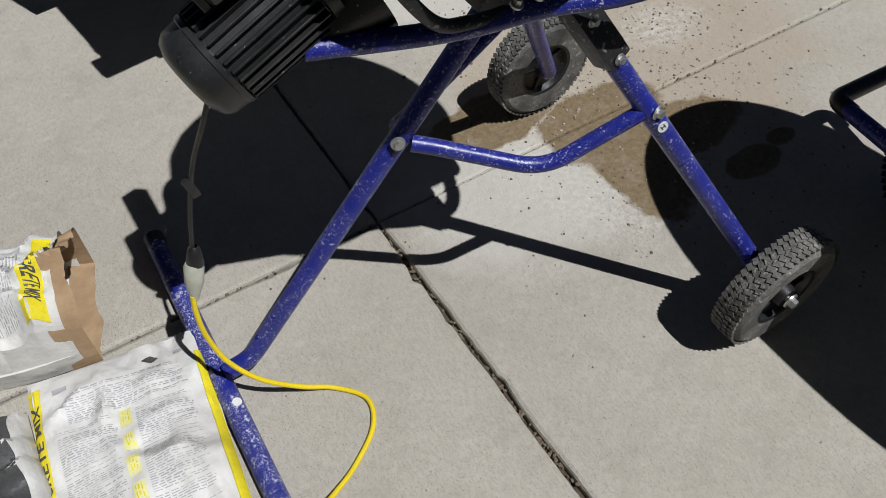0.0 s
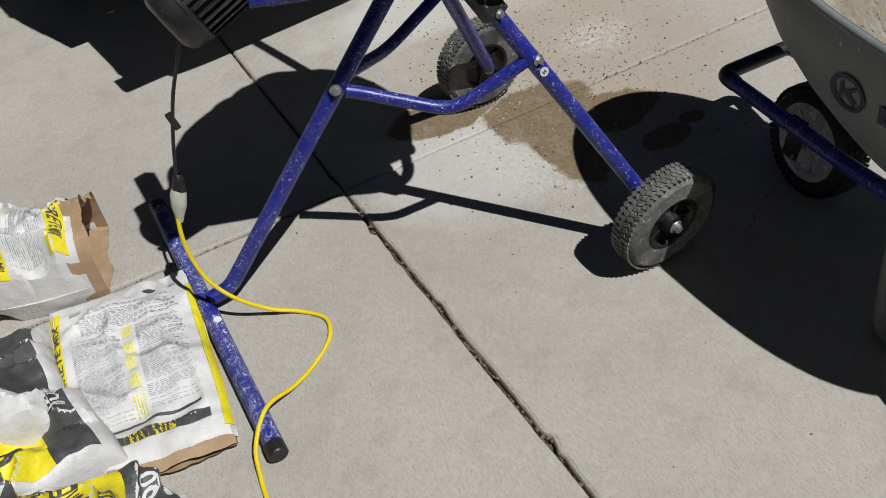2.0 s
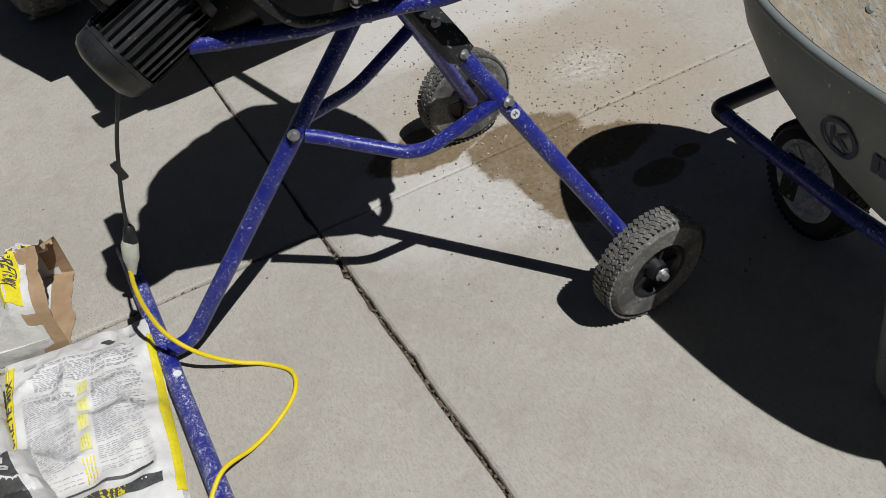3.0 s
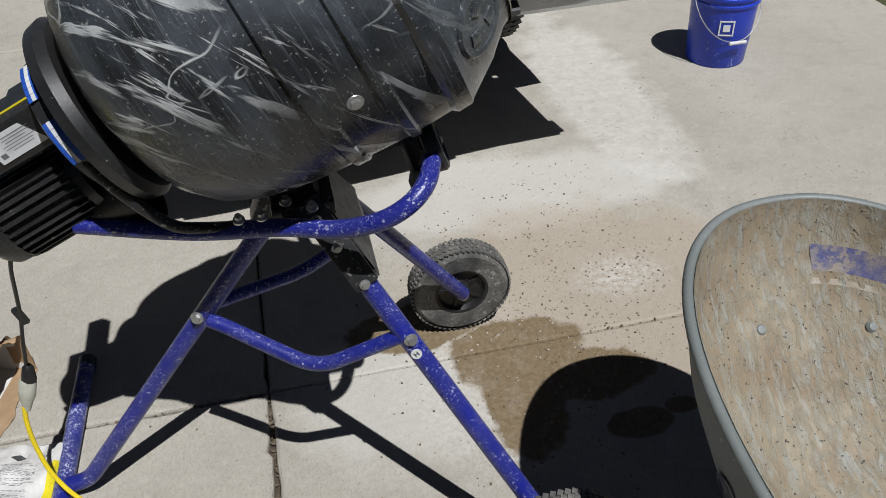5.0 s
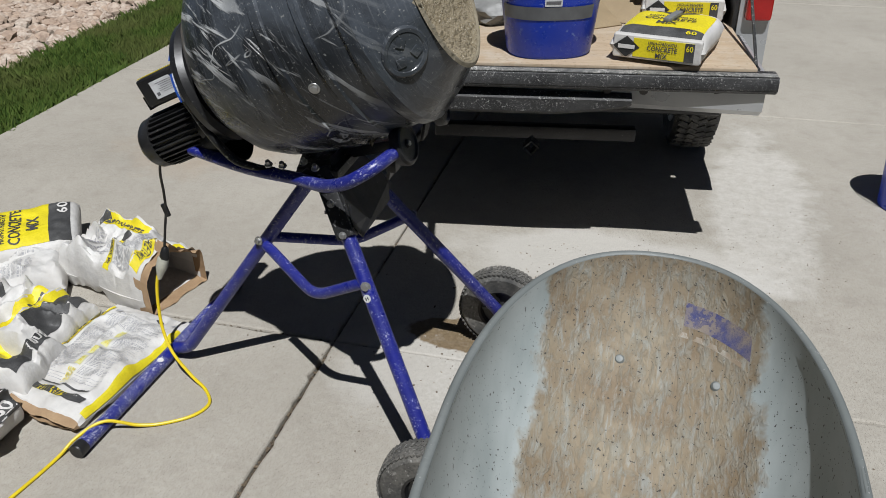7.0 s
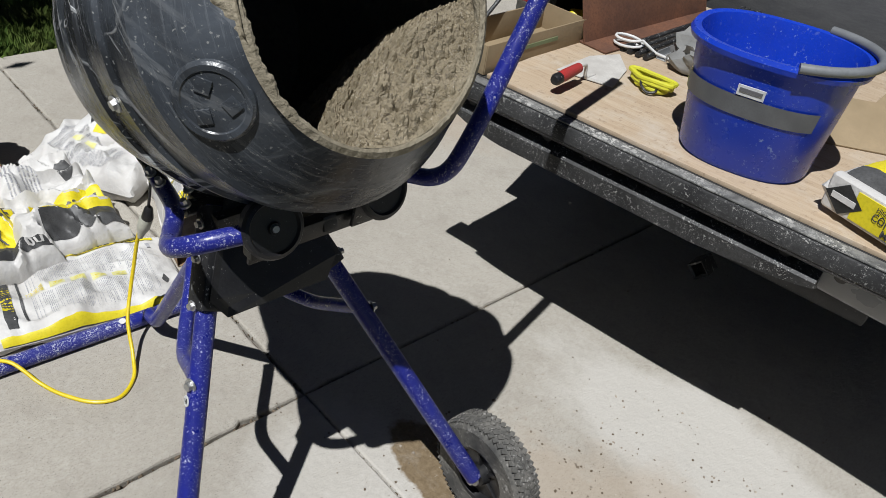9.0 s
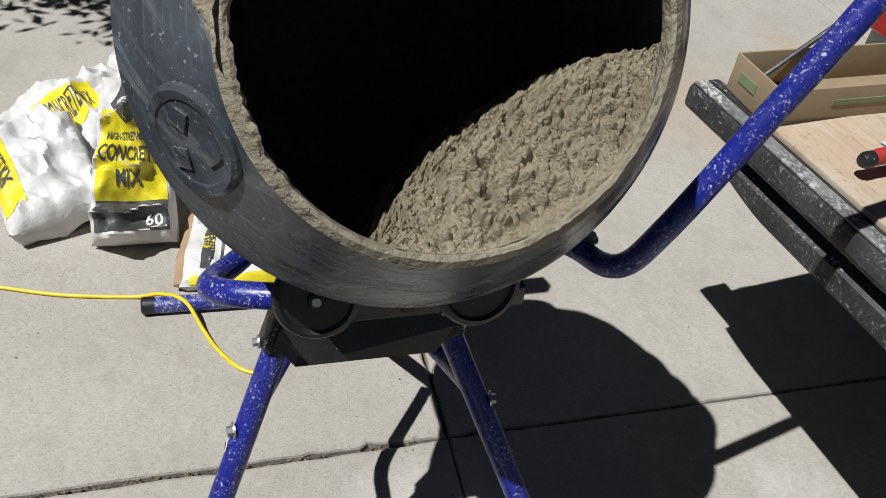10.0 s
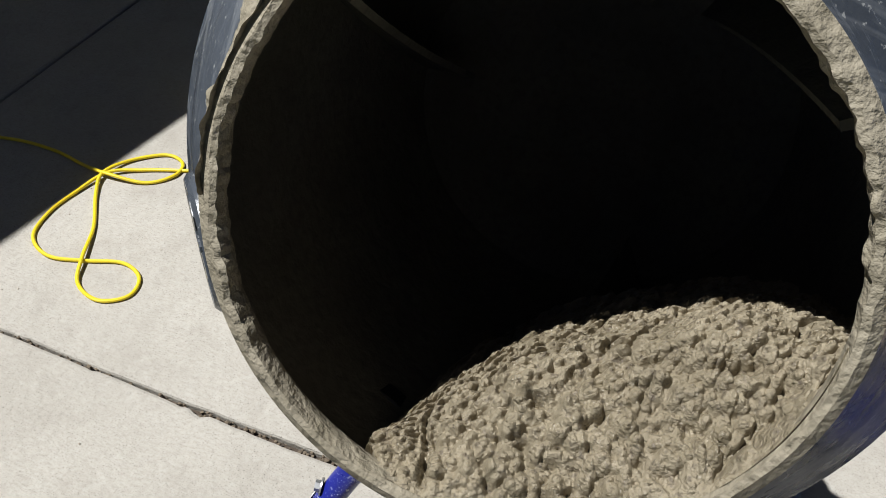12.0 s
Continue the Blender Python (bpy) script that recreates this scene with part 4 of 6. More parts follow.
            for f in fs:
                try:
                    bm.faces.new([made[i] for i in f])
                except ValueError:
                    pass
            bmesh.ops.triangulate(bm, faces=bm.faces[:])
            for _ in range(4):
                far = [ed for ed in bm.edges if ed.calc_length() > 0.045]
                if not far:
                    break
                bmesh.ops.subdivide_edges(bm, edges=far, cuts=1)
                bmesh.ops.triangulate(bm, faces=bm.faces[:])
            for v in bm.verts:
                v.co = on_paper(v.co.x, v.co.y, lift + 0.0012)
        ob = part("print", bm, mat, e, "printed " + {"panel": "panel", "diamond": "diamond emblem", "lines": "small print", "rows": "small print", "text": "words"}[kind])
    return e


def front_prints(turn=0):
    """Yellow front of a bag; the words run across the bag's width."""
    return [("panel", -0.50, 0.55, -0.86, 0.80, INK_Y), ("panel", -0.86, -0.50, -0.86, 0.80, INK_K), ("diamond", 0.38, 0.9, -0.62, 0.62, INK_K), ("panel", 0.60, 0.67, -0.3, 0.3, PAPER),
            ("text", 0.2, 0.3, -0.62, 0.62, INK_K, "HIGH-STRENGTH", 270), ("text", -0.06, 0.14, -0.72, 0.72, INK_K, "CONCRETE", 270), ("text", -0.34, -0.14, -0.3, 0.3, INK_K, "MIX", 270),
            ("text", -0.82, -0.64, -0.75, -0.3, PAPER, "60", 270)]


def back_prints():
    steps = [("panel", -0.46 + 0.21 * k, -0.31 + 0.21 * k, -0.07, 0.07, PALE_Y) for k in range(4)]
    marks = [("lines", -0.44 + 0.21 * k, -0.33 + 0.21 * k, -0.04, 0.05, INK_Y, 3) for k in range(4)]
    return [("rows", -0.44, 0.54, -0.74, -0.10, INK_G, 58), ("rows", -0.44, 0.54, 0.12, 0.76, INK_G, 58), ("rows", -0.72, -0.48, -0.60, 0.76, INK_G, 15), *steps, *marks, ("lines", 0.38, 0.56, -0.08, 0.08, INK_Y, 4), ("panel", 0.60, 0.625, -0.7, 0.72, INK_K), ("panel", 0.70, 0.80, -0.78, 0.78, INK_K), ("panel", 0.70, 0.80, -0.30, 0.35, INK_Y),
            ("text", 0.715, 0.755, -0.25, 0.3, INK_K, "CONCRETE MIX", 270), ("text", 0.765, 0.785, -0.25, 0.3, INK_K, "HIGH-STRENGTH", 270), ("diamond", -0.84, -0.76, 0.3, 0.5, INK_K), ("panel", -0.83, -0.79, -0.72, -0.55, INK_G), ("panel", -0.82, -0.79, 0.68, 0.78, INK_G),
            ("panel", -0.75, 0.9, 0.90, 0.985, INK_Y), ("panel", -0.9, 0.5, -0.985, -0.86, INK_Y), ("text", -0.75, 0.35, -0.965, -0.88, INK_K, "CONCRETE MIX", 180)]


G = "concrete mix bags"
bag("empty white concrete mix bag lying flat beside the mixer", pose(-0.738, -0.332, 0.0, 0, 0, -98), 0.58, 0.37, 0.055, 1, back_prints(), 1.55, 0.3, group=G)
bag("crumpled empty paper bag with a torn brown mouth", pose(-0.965, 0.185, 0.0, 0, 0, -14), 0.50, 0.30, 0.125, 2,
    [("panel", -0.75, 0.2, 0.45, 0.8, INK_Y), ("text", -0.6, 0.1, 0.52, 0.7, INK_K, "CONCRETE", 0), ("diamond", -0.9, -0.55, 0.4, 0.85, INK_K), ("panel", 0.78, 0.93, -0.9, 0.75, INK_Y), ("text", 0.81, 0.9, -0.7, 0.1, INK_K, "CONCRETE MIX", 270), ("panel", 0.2, 0.32, -0.92, -0.2, INK_Y), ("text", 0.22, 0.30, -0.85, -0.25, INK_K, "CONCRETE MIX", 270), ("panel", 0.2, 0.32, -0.2, 0.0, INK_K), ("rows", 0.36, 0.72, -0.8, 0.3, INK_G, 18), ("rows", -0.6, 0.1, -0.7, 0.2, INK_G, 22)], 3.0, 1, group=G, soft=0.8)
bag("full white and yellow concrete mix bag leaning back", pose(-1.50, 0.24, 0.03, -8, 0, 217), 0.48, 0.36, 0.13, 3, front_prints(), 0.9, 0, group=G, soft=0.3)
bag("half-empty bag with yellow front propped on the pile", pose(-1.01, -0.755, 0.165, 0, -46, 177), 0.50, 0.25, 0.085, 4, front_prints(), 2.7, 0, group=G, soft=0.6, taper=0.38)
bag("empty bag with grey and yellow print lying in the pile", pose(-1.16, -0.26, 0.0, 0, 0, 178), 0.52, 0.36, 0.09, 5,
    [("panel", -0.6, -0.1, -0.9, 0.5, INK_Y), ("panel", -0.9, -0.6, -0.9, 0.5, INK_K), ("text", -0.45, -0.2, -0.8, 0.4, INK_K, "CONCRETE", 270), ("diamond", 0.3, 0.75, -0.9, -0.3, INK_K), ("lines", 0.1, 0.8, 0.0, 0.8, INK_G, 10)], 2.7, 0, group=G, soft=0.6, taper=0.2)
bag("crumpled bag with a grey and yellow end lying in the pile", pose(-1.09, -0.50, 0.0, 0, 0, 190), 0.50, 0.27, 0.10, 6, front_prints(), 2.8, 0, group=G, soft=0.7, taper=0.15)
bag("white empty bag with torn brown flap behind the pile", pose(-1.66, -0.62, 0.0, 0, 0, 80), 0.60, 0.40, 0.12, 7, back_prints()[:5], 2.0, 1, group=G, soft=0.6)
bag("crumpled white bag with yellow print on the edge of the pile", pose(-1.12, -1.05, 0.0, 0, 0, 200), 0.52, 0.30, 0.13, 8,
    [("panel", -0.8, 0.8, 0.5, 0.95, INK_Y), ("text", -0.5, 0.5, 0.6, 0.85, INK_K, "CONCRETE MIX", 180), ("diamond", 0.55, 0.9, 0.5, 0.98, INK_K)], 2.4, 0, group=G, soft=0.9)
bag("white bag with a torn brown end lying near the cord", pose(-1.13, -1.40, 0.0, 0, 0, -30), 0.50, 0.28, 0.09, 9,
    [("panel", -0.5, 0.85, -0.95, -0.55, INK_Y), ("text", 0.0, 0.7, -0.85, -0.65, INK_K, "MIX", 180)], 2.6, 0.5, group=G, soft=0.8)
bag("dusty grey-white bag folded over itself in the pile", pose(-1.42, -0.92, 0.0, 0, 0, 120), 0.5, 0.34, 0.15, 11, [("panel", -0.7, 0.1, -0.5, 0.3, INK_Y), ("text", -0.6, 0.0, -0.3, 0.1, INK_K, "CONCRETE MIX", 0)], 2.4, 0, group=G, soft=0.9)
bag("empty white bag lying partly under the pile", pose(-1.42, 0.02, 0.0, 0, 0, 30), 0.50, 0.34, 0.10, 12, back_prints()[:5], 2.0, 0, group=G, soft=0.8)

# ---- buckets ----
BUCKET = material("blue_bucket_plastic", (0.011, 0.045, 0.50), 0.34, 0, (0.012, 0.036, 0.42), 8, 0.15, 0.0004, 200, (0.3, 0.36, 0.62), 26, 0.645)
TUB = material("blue_tub_plastic", (0.011, 0.05, 0.52), 0.3, 0, (0.014, 0.045, 0.44), 8, 0.1, 0.0003, 200, (0.2, 0.27, 0.6), 60, 0.635)
pail = thing("bucket", "round blue plastic bucket with cement smears standing on the driveway", "bucket", (2.205, 1.60, 0))
prof = [(0.006, 0), (0.002, 0.10), (0.0, 0.130), (0.006, 0.134), (0.285, 0.148), (0.288, 0.154), (0.300, 0.155), (0.303, 0.150), (0.318, 0.151), (0.321, 0.157), (0.333, 0.158), (0.336, 0.152), (0.358, 0.153), (0.362, 0.158), (0.370, 0.157), (0.371, 0.149), (0.355, 0.147), (0.012, 0.130), (0.010, 0)]
part("shell", lathe(bmesh.new(), prof, 64), BUCKET, pail)
hb = [(0.157 * math.cos(a), 0.157 * math.sin(a) - 0.03 * math.sin(a), 0.305 - 0.17 * math.sin(a)) for a in (math.pi * k / 24 for k in range(25))]
part("bail_handle", tube(bmesh.new(), [(x * 1.02, -y - 0.02, z) for x, y, z in hb], 0.0025, 8), ZINC, pail, "thin wire handle")
part("grip", tube(bmesh.new(), [(-0.04, -0.168, 0.140), (0.04, -0.168, 0.140)], 0.008, 10), WHITE, pail)
bm = bmesh.new()
for (x, z, sx, sz) in ((-0.03, 0.20, 0.006, 0.07), (0.03, 0.20, 0.006, 0.07), (0, 0.232, 0.06, 0.006), (0, 0.168, 0.06, 0.006), (0, 0.20, 0.03, 0.03)):
    box(bm, (sx, 0.002, sz), Matrix.Rotation(-0.35, 4, "Z") @ Matrix.Translation((x, -0.1455, z)) @ Matrix.Rotation(-0.05, 4, "X"))
part("emblem", bm, LABEL, pail, "white outlined emblem", False)

# ---- wheelbarrow ----
# outer tray grey set darker to carry the shade on its unlit side
TRAY_OUT = material("shaded_grey_plastic", (0.19, 0.205, 0.2), 0.5, 0, (0.15, 0.165, 0.16), 6, 0.15, 0.0006, 140, (0.5, 0.5, 0.48), 60, 0.68)


def tray_material():
    m = bpy.data.materials.new("tray_inside")
    nt, b = nodes_of(m)
    v = coords(nt)
    sep = nt.nodes.new("ShaderNodeSeparateXYZ")
    nt.links.new(v, sep.inputs[0])
    grey = mix(nt, ramp(nt, noise_of(nt, scaled(nt, v, (3, 1, 1)), 5, 5), 0.35, 0.7), (0.29, 0.33, 0.33), (0.4, 0.44, 0.44))
    brown = mix(nt, ramp(nt, noise_of(nt, v, 9, 5, 0.6), 0.35, 0.65), (0.205, 0.155, 0.098), (0.285, 0.24, 0.17))
    net = ramp(nt, noise_of(nt, scaled(nt, v, (1.3, 0.6, 0.6)), 38, 6, 0.7, 0.6), 0.47, 0.62)
    brown = mix(nt, math_of(nt, "MULTIPLY", net, 0.5), brown, (0.29, 0.295, 0.26))
    w = math_of(nt, "MULTIPLY", math_of(nt, "SUBTRACT", noise_of(nt, v, 8, 4, 0.7), 0.5), 0.12)
    side = math_of(nt, "ADD", math_of(nt, "ABSOLUTE", math_of(nt, "ADD", sep.outputs["X"], 0.0)), w)
    thin = ramp(nt, noise_of(nt, scaled(nt, v, (2.6, 0.6, 0.6)), 24, 6, 0.75, 0.5), 0.50, 0.64)
    mud = math_of(nt, "MULTIPLY", ramp(nt, side, 0.245, 0.225), math_of(nt, "SUBTRACT", 1.0, math_of(nt, "MULTIPLY", thin, 0.42)))
    c = mix(nt, mud, grey, brown)
    c = mix(nt, ramp(nt, noise_of(nt, v, 130, 2), 0.66, 0.70), c, (0.05, 0.045, 0.04))
    nt.links.new(c, b.inputs["Base Color"])
    nt.links.new(math_of(nt, "ADD", math_of(nt, "MULTIPLY", mud, 0.3), 0.42), b.inputs["Roughness"])
    bump(nt, b, math_of(nt, "MULTIPLY", mud, math_of(nt, "ADD", noise_of(nt, v, 70, 4), net)), 0.0015)
    return m


TRAY_IN = tray_material()
barrow = thing("wheelbarrow", "grey wheelbarrow with a muddy cement-stained tray and blue frame", "wheelbarrow", (1.075, -1.0, 0))


def tray_loop(bm, hx, y0, y1, z0, z1, n=64, e=2.25):
    """A rounded loop from the back y0 to the nose y1, whose height runs from z0 to z1."""
    out = []
    for k in range(n):
        a = 2 * math.pi * k / n
        c, s = math.cos(a), math.sin(a)
        f = e if s > 0 else 2.9
        x = hx * math.copysign(abs(c) ** (2 / f), c)
        t = (math.copysign(abs(s) ** (2 / f), s) + 1) / 2
        out.append(bm.verts.new((x, y0 + (y1 - y0) * t, z0 + (z1 - z0) * t)))
    return out


def loft(bm, loops, close=True):
    for a, b in zip(loops, loops[1:]):
        n = len(a)
        for i in range(n):
            bm.faces.new((a[i], a[(i + 1) % n], b[(i + 1) % n], b[i]))
    if close:
        bm.faces.new(loops[-1])
    return bm


rim = (0.350, -0.76, 0.500, 0.735, 0.795)
for name, mat, d in (("tray", TRAY_OUT, 0.0), ("tray_inside", TRAY_IN, 0.006)):
    bm = bmesh.new()
    loops = []
    for t in (0, 0.12, 0.3, 0.5, 0.7, 0.86, 0.95, 1.0):
        f = t ** 1.6
        bow = math.sin(math.pi * t) * 0.018
        loops.append(tray_loop(bm, rim[0] * (1 - f) + 0.225 * f - d + bow, -0.76 * (1 - f) - 0.55 * f + d - bow, 0.500 * (1 - f) + 0.13 * f - d + bow, 0.735 * (1 - t) + 0.415 * t + d, 0.795 * (1 - t) + 0.425 * t + d))
    loft(bm, loops)
    p = part(name, bm, mat, barrow, "dried mud and cement inside the tray" if d else "")
rb = bmesh.new()
lv = tray_loop(rb, rim[0] + 0.004, rim[1] - 0.004, rim[2] + 0.004, rim[3], rim[4], 96)
pts = [v.co.copy() for v in lv]
rb.free()
part("rolled_rim", tube(bmesh.new(), pts + [pts[0], pts[1]], 0.010, 12, False), TRAY_OUT, barrow, "rolled grey rim of the tray")
# rivets, label and emblem
SCUFF = material("scuffed_blue_label", (0.06, 0.07, 0.2), 0.5, 0, (0.24, 0.2, 0.16), 22, 0.4, 0.001, 90, (0.3, 0.25, 0.18), 30, 0.52)
SCUFF2 = material("scuffed_white_label", (0.42, 0.4, 0.35), 0.6, 0, (0.25, 0.19, 0.13), 34, 0.4, 0, 90, (0.25, 0.19, 0.13), 45, 0.47)
def tray_point(x, t, d):
    """A place on the nose side of the tray, t of the way from the rim to the floor."""
    f, bow = t ** 1.6, math.sin(math.pi * t) * 0.018
    hx = rim[0] * (1 - f) + 0.225 * f - d + bow
    y0, y1 = -0.76 * (1 - f) - 0.55 * f + d - bow, 0.500 * (1 - f) + 0.13 * f - d + bow
    z0, z1 = 0.735 * (1 - t) + 0.415 * t + d, 0.795 * (1 - t) + 0.425 * t + d
    k = ((1 - abs(x / hx) ** 2.25) ** (1 / 2.25) + 1) / 2
    return Vector((x, y0 + (y1 - y0) * k, z0 + (z1 - z0) * k))


nf = Vector((0, -0.62, 0.78)).normalized()
for x in (-0.06, 0.155):
    part("rivet", lathe(bmesh.new(), [(0.006, 0), (0.005, 0.008), (-0.001, 0.012)], 18, nf, tray_point(x, 0.56, 0.007)), TRAY_OUT, barrow, "domed rivet")
for x0, x1, t0, t1, mat in ((0.075, 0.215, 0.25, 0.37, SCUFF), (0.05, 0.20, 0.40, 0.425, SCUFF2)):
    bm = bmesh.new()
    g = [[bm.verts.new(tray_point(x0 + (x1 - x0) * i / 14, t0 + (t1 - t0) * j / 8, 0.008)) for j in range(9)] for i in range(15)]
    for i in range(14):
        for j in range(8):
            bm.faces.new((g[i][j], g[i + 1][j], g[i + 1][j + 1], g[i][j + 1]))
    part("label", bm, mat, barrow, "worn warning label")
DARKBLUE = material("navy_print", (0.012, 0.014, 0.06), 0.5)


def side_point(y, z, lift):
    """A place on the outer side of the tray, at a height over the ground."""
    t = (0.765 - z) / 0.345
    f, bow = t ** 1.6, math.sin(math.pi * t) * 0.018
    hx = rim[0] * (1 - f) + 0.225 * f + bow
    y0, y1 = -0.76 * (1 - f) - 0.55 * f - bow, 0.500 * (1 - f) + 0.13 * f + bow
    m = y0 + (y1 - y0) / 2
    k = abs(y - m) / (y1 - m)
    e = 2.25 if y > m else 2.9
    return Vector((-hx * max(0.0, 1 - k ** e) ** (1 / e) - lift, y, z))


def side_patch(name, cells, label=""):
    """Paint on the tray's side: cells of four (y, z) corners."""
    bm = bmesh.new()
    for quad in cells:
        bm.faces.new([bm.verts.new(side_point(y, z, 0.0025)) for y, z in quad])
    return part(name, bm, DARKBLUE, barrow, label, False)


EY, EZ = -0.005, 0.635
arc = [(math.cos(2 * math.pi * k / 40), math.sin(2 * math.pi * k / 40)) for k in range(41)]
ring = [[(EY + r * c, EZ + r * s) for r, (c, s) in ((0.036, p), (0.046, p), (0.046, q), (0.036, q))] for p, q in zip(arc, arc[1:])]
side_patch("emblem", ring + [[(EY + 0.012, EZ - 0.024), (EY + 0.020, EZ - 0.024), (EY + 0.020, EZ + 0.024), (EY + 0.012, EZ + 0.024)],
                             [(EY + 0.010, EZ), (EY - 0.016, EZ + 0.024), (EY - 0.024, EZ + 0.020), (EY + 0.004, EZ - 0.004)],
                             [(EY + 0.008, EZ), (EY - 0.018, EZ - 0.024), (EY - 0.026, EZ - 0.020), (EY + 0.000, EZ + 0.006)]], "round navy emblem")
for k in range(6):
    y = -0.085 - 0.062 * k
    side_patch("print_bar", [[(y, 0.612), (y - 0.016, 0.612), (y - 0.016, 0.658), (y, 0.658)], [(y - 0.018, 0.612), (y - 0.046, 0.612), (y - 0.046, 0.658), (y - 0.018, 0.658)]])
# frame
for s in (-1, 1):
    pts = rounded([(s * 0.33, -1.25, 0.64), (s * 0.28, -0.65, 0.47), (s * 0.19, -0.3, 0.37), (s * 0.145, 0.0, 0.318), (0.05 + s * 0.135, 0.23, 0.280), (0.115 + s * 0.132, 0.535, 0.240)], 0.12)
    part("frame_tube", tube(bmesh.new(), pts, 0.021, 16), BLUE, barrow)
    lg = rounded([(s * 0.21, -0.14, 0.40), (s * 0.225, -0.23, 0.0145), (s * 0.225, -0.36, 0.0145), (s * 0.25, -0.50, 0.46)], 0.05)
    part("leg", tube(bmesh.new(), lg, 0.0145, 14), TRAY_OUT, barrow, "grey steel leg")
    part("wheel_bracket", box(bmesh.new(), (0.006, 0.05, 0.13), Matrix.Translation((0.055 + s * 0.105, 0.25, 0.22)), 0.002), IRON, barrow)
part("front_guard", tube(bmesh.new(), rounded([(-0.022, 0.50, 0.242), (-0.014, 0.558, 0.240), (0.250, 0.548, 0.240), (0.245, 0.49, 0.242)], 0.03), 0.023, 16), BLACK, barrow, "black front guard tube")
keep = MI
MI = barrow
STEEL = material("white_steel_rim", (0.62, 0.63, 0.65), 0.3, 0.7, (0.4, 0.41, 0.43), 9)
# rim's white stands in for the bright reflection of steel in shade
wheel("wheel", (1.130, -0.752, 0.168), (-0.978, 0.208, 0), 0.168, 0.080, 52, 0.68, ZINC, material("reflecting_white_rim", (0.7, 0.71, 0.72), 0.25, 0.3), material("clean_black_tyre", (0.018, 0.018, 0.018), 0.7))
MI = keep

# ---- pickup truck ----
SILVER = material("silver_paint", (0.48, 0.49, 0.5), 0.32, 0.35, (0.42, 0.43, 0.44), 3, 0.06, 0.0, 90, (0.3, 0.28, 0.25), 70, 0.7)
TRIM = material("black_trim", (0.02, 0.02, 0.021), 0.5, 0, (0.06, 0.06, 0.06), 8, 0.3, 0.001, 150, (0.4, 0.4, 0.38), 130, 0.61)
DUSTED = material("dusted_black_trim", (0.22, 0.22, 0.21), 0.75, 0, (0.06, 0.06, 0.06), 22, 0.5, 0.001, 150, (0.5, 0.49, 0.46), 70, 0.55)
LINER = material("bed_liner", (0.018, 0.018, 0.02), 0.6, 0, (0.035, 0.035, 0.035), 10, 0.3, 0.001, 200)
REDGLASS = material("red_lamp_lens", (0.45, 0.012, 0.012), 0.15)
WHITEGLASS = material("white_lamp_lens", (0.6, 0.6, 0.6), 0.15)
T = pose(0.585, 0.640, 0, 0, 0, 7.6)
truck = thing("pickup_truck", "silver pickup truck with its tailgate lowered over the driveway", "truck")
truck.matrix_world = T
HW, TZ = 0.855, 0.835


def extrude_x(prof, x0, x1, taper=0.0):
    """A (y, z) outline drawn out along x."""
    bm = bmesh.new()
    a = [bm.verts.new((x0, y, z)) for y, z in prof]
    b = [bm.verts.new((x1, y, z)) for y, z in prof]
    bm.faces.new(a)
    bm.faces.new(b[::-1])
    n = len(prof)
    for i in range(n):
        bm.faces.new((a[i], b[i], b[(i + 1) % n], a[(i + 1) % n]))
    return bm


skin = extrude_x([(0.022, TZ - 0.055), (0.028, TZ - 0.135), (0.07, TZ - 0.165), (0.50, TZ - 0.14), (0.535, TZ - 0.06), (0.535, TZ - 0.004), (0.07, TZ - 0.004)], -HW + 0.035, HW - 0.035)
for v in skin.verts:
    if v.co.x < 0 and v.co.y < 0.08 and v.co.z < TZ - 0.05:
        v.co += Vector((0, 0.085, 0.03))
tg = part("tailgate", skin, SILVER, truck, "silver lowered tailgate")
bm = extrude_x([(0.0, TZ - 0.012), (0.008, TZ), (0.075, TZ + 0.002), (0.085, TZ - 0.006), (0.085, TZ - 0.03), (0.034, TZ - 0.066), (0.012, TZ - 0.064), (0.0, TZ - 0.05)], -HW, HW)
bmesh.ops.bevel(bm, geom=bm.edges[:], offset=0.004, segments=2, affect="EDGES")
part("edge_cap", bm, TRIM, tg, "scuffed black plastic edge cap")
part("edge_top", box(bmesh.new(), (2 * HW - 0.01, 0.034, 0.005), Matrix.Translation((0, 0.025, TZ + 0.0015)), 0.002), DUSTED, tg, "top of the edge cap grey with cement dust")
part("edge_groove", box(bmesh.new(), (2 * HW - 0.02, 0.008, 0.006), Matrix.Translation((0, 0.047, TZ + 0.001)), 0.002), LINER, tg)
part("inner_liner", box(bmesh.new(), (2 * HW - 0.1, 0.44, 0.01), Matrix.Translation((0, 0.31, TZ - 0.002)), 0.003), LINER, tg)
for x in (0.27, 0.40, 0.66, -0.27, -0.40, -0.66):
    part("rubber_stop", lathe(bmesh.new(), [(0, 0), (0, 0.016), (0.004, 0.014), (0.004, 0)], 16, (0, -1, -0.35), (x, 0.036, TZ - 0.072)), BLACK, tg)
bm = bmesh.new()
rows = []
for k in range(33):
    x = -0.70 + 1.06 * k / 32
    e = min(1.0, (k + 0.4) / 5, (32.4 - k) / 9) ** 0.5
    rows.append([bm.verts.new((x, y, z)) for y, z in ((0.045, TZ - 0.085), (0.018, TZ - 0.105), (0.020, TZ - 0.110 - 0.045 * e), (0.075, TZ - 0.135 - 0.05 * e), (0.20, TZ - 0.135 - 0.045 * e), (0.20, TZ - 0.09))])
for p, q in zip(rows, rows[1:]):
    for i in range(6):
        bm.faces.new((p[i], q[i], q[(i + 1) % 6], p[(i + 1) % 6]))
bm.faces.new(rows[0])
bm.faces.new(rows[-1][::-1])
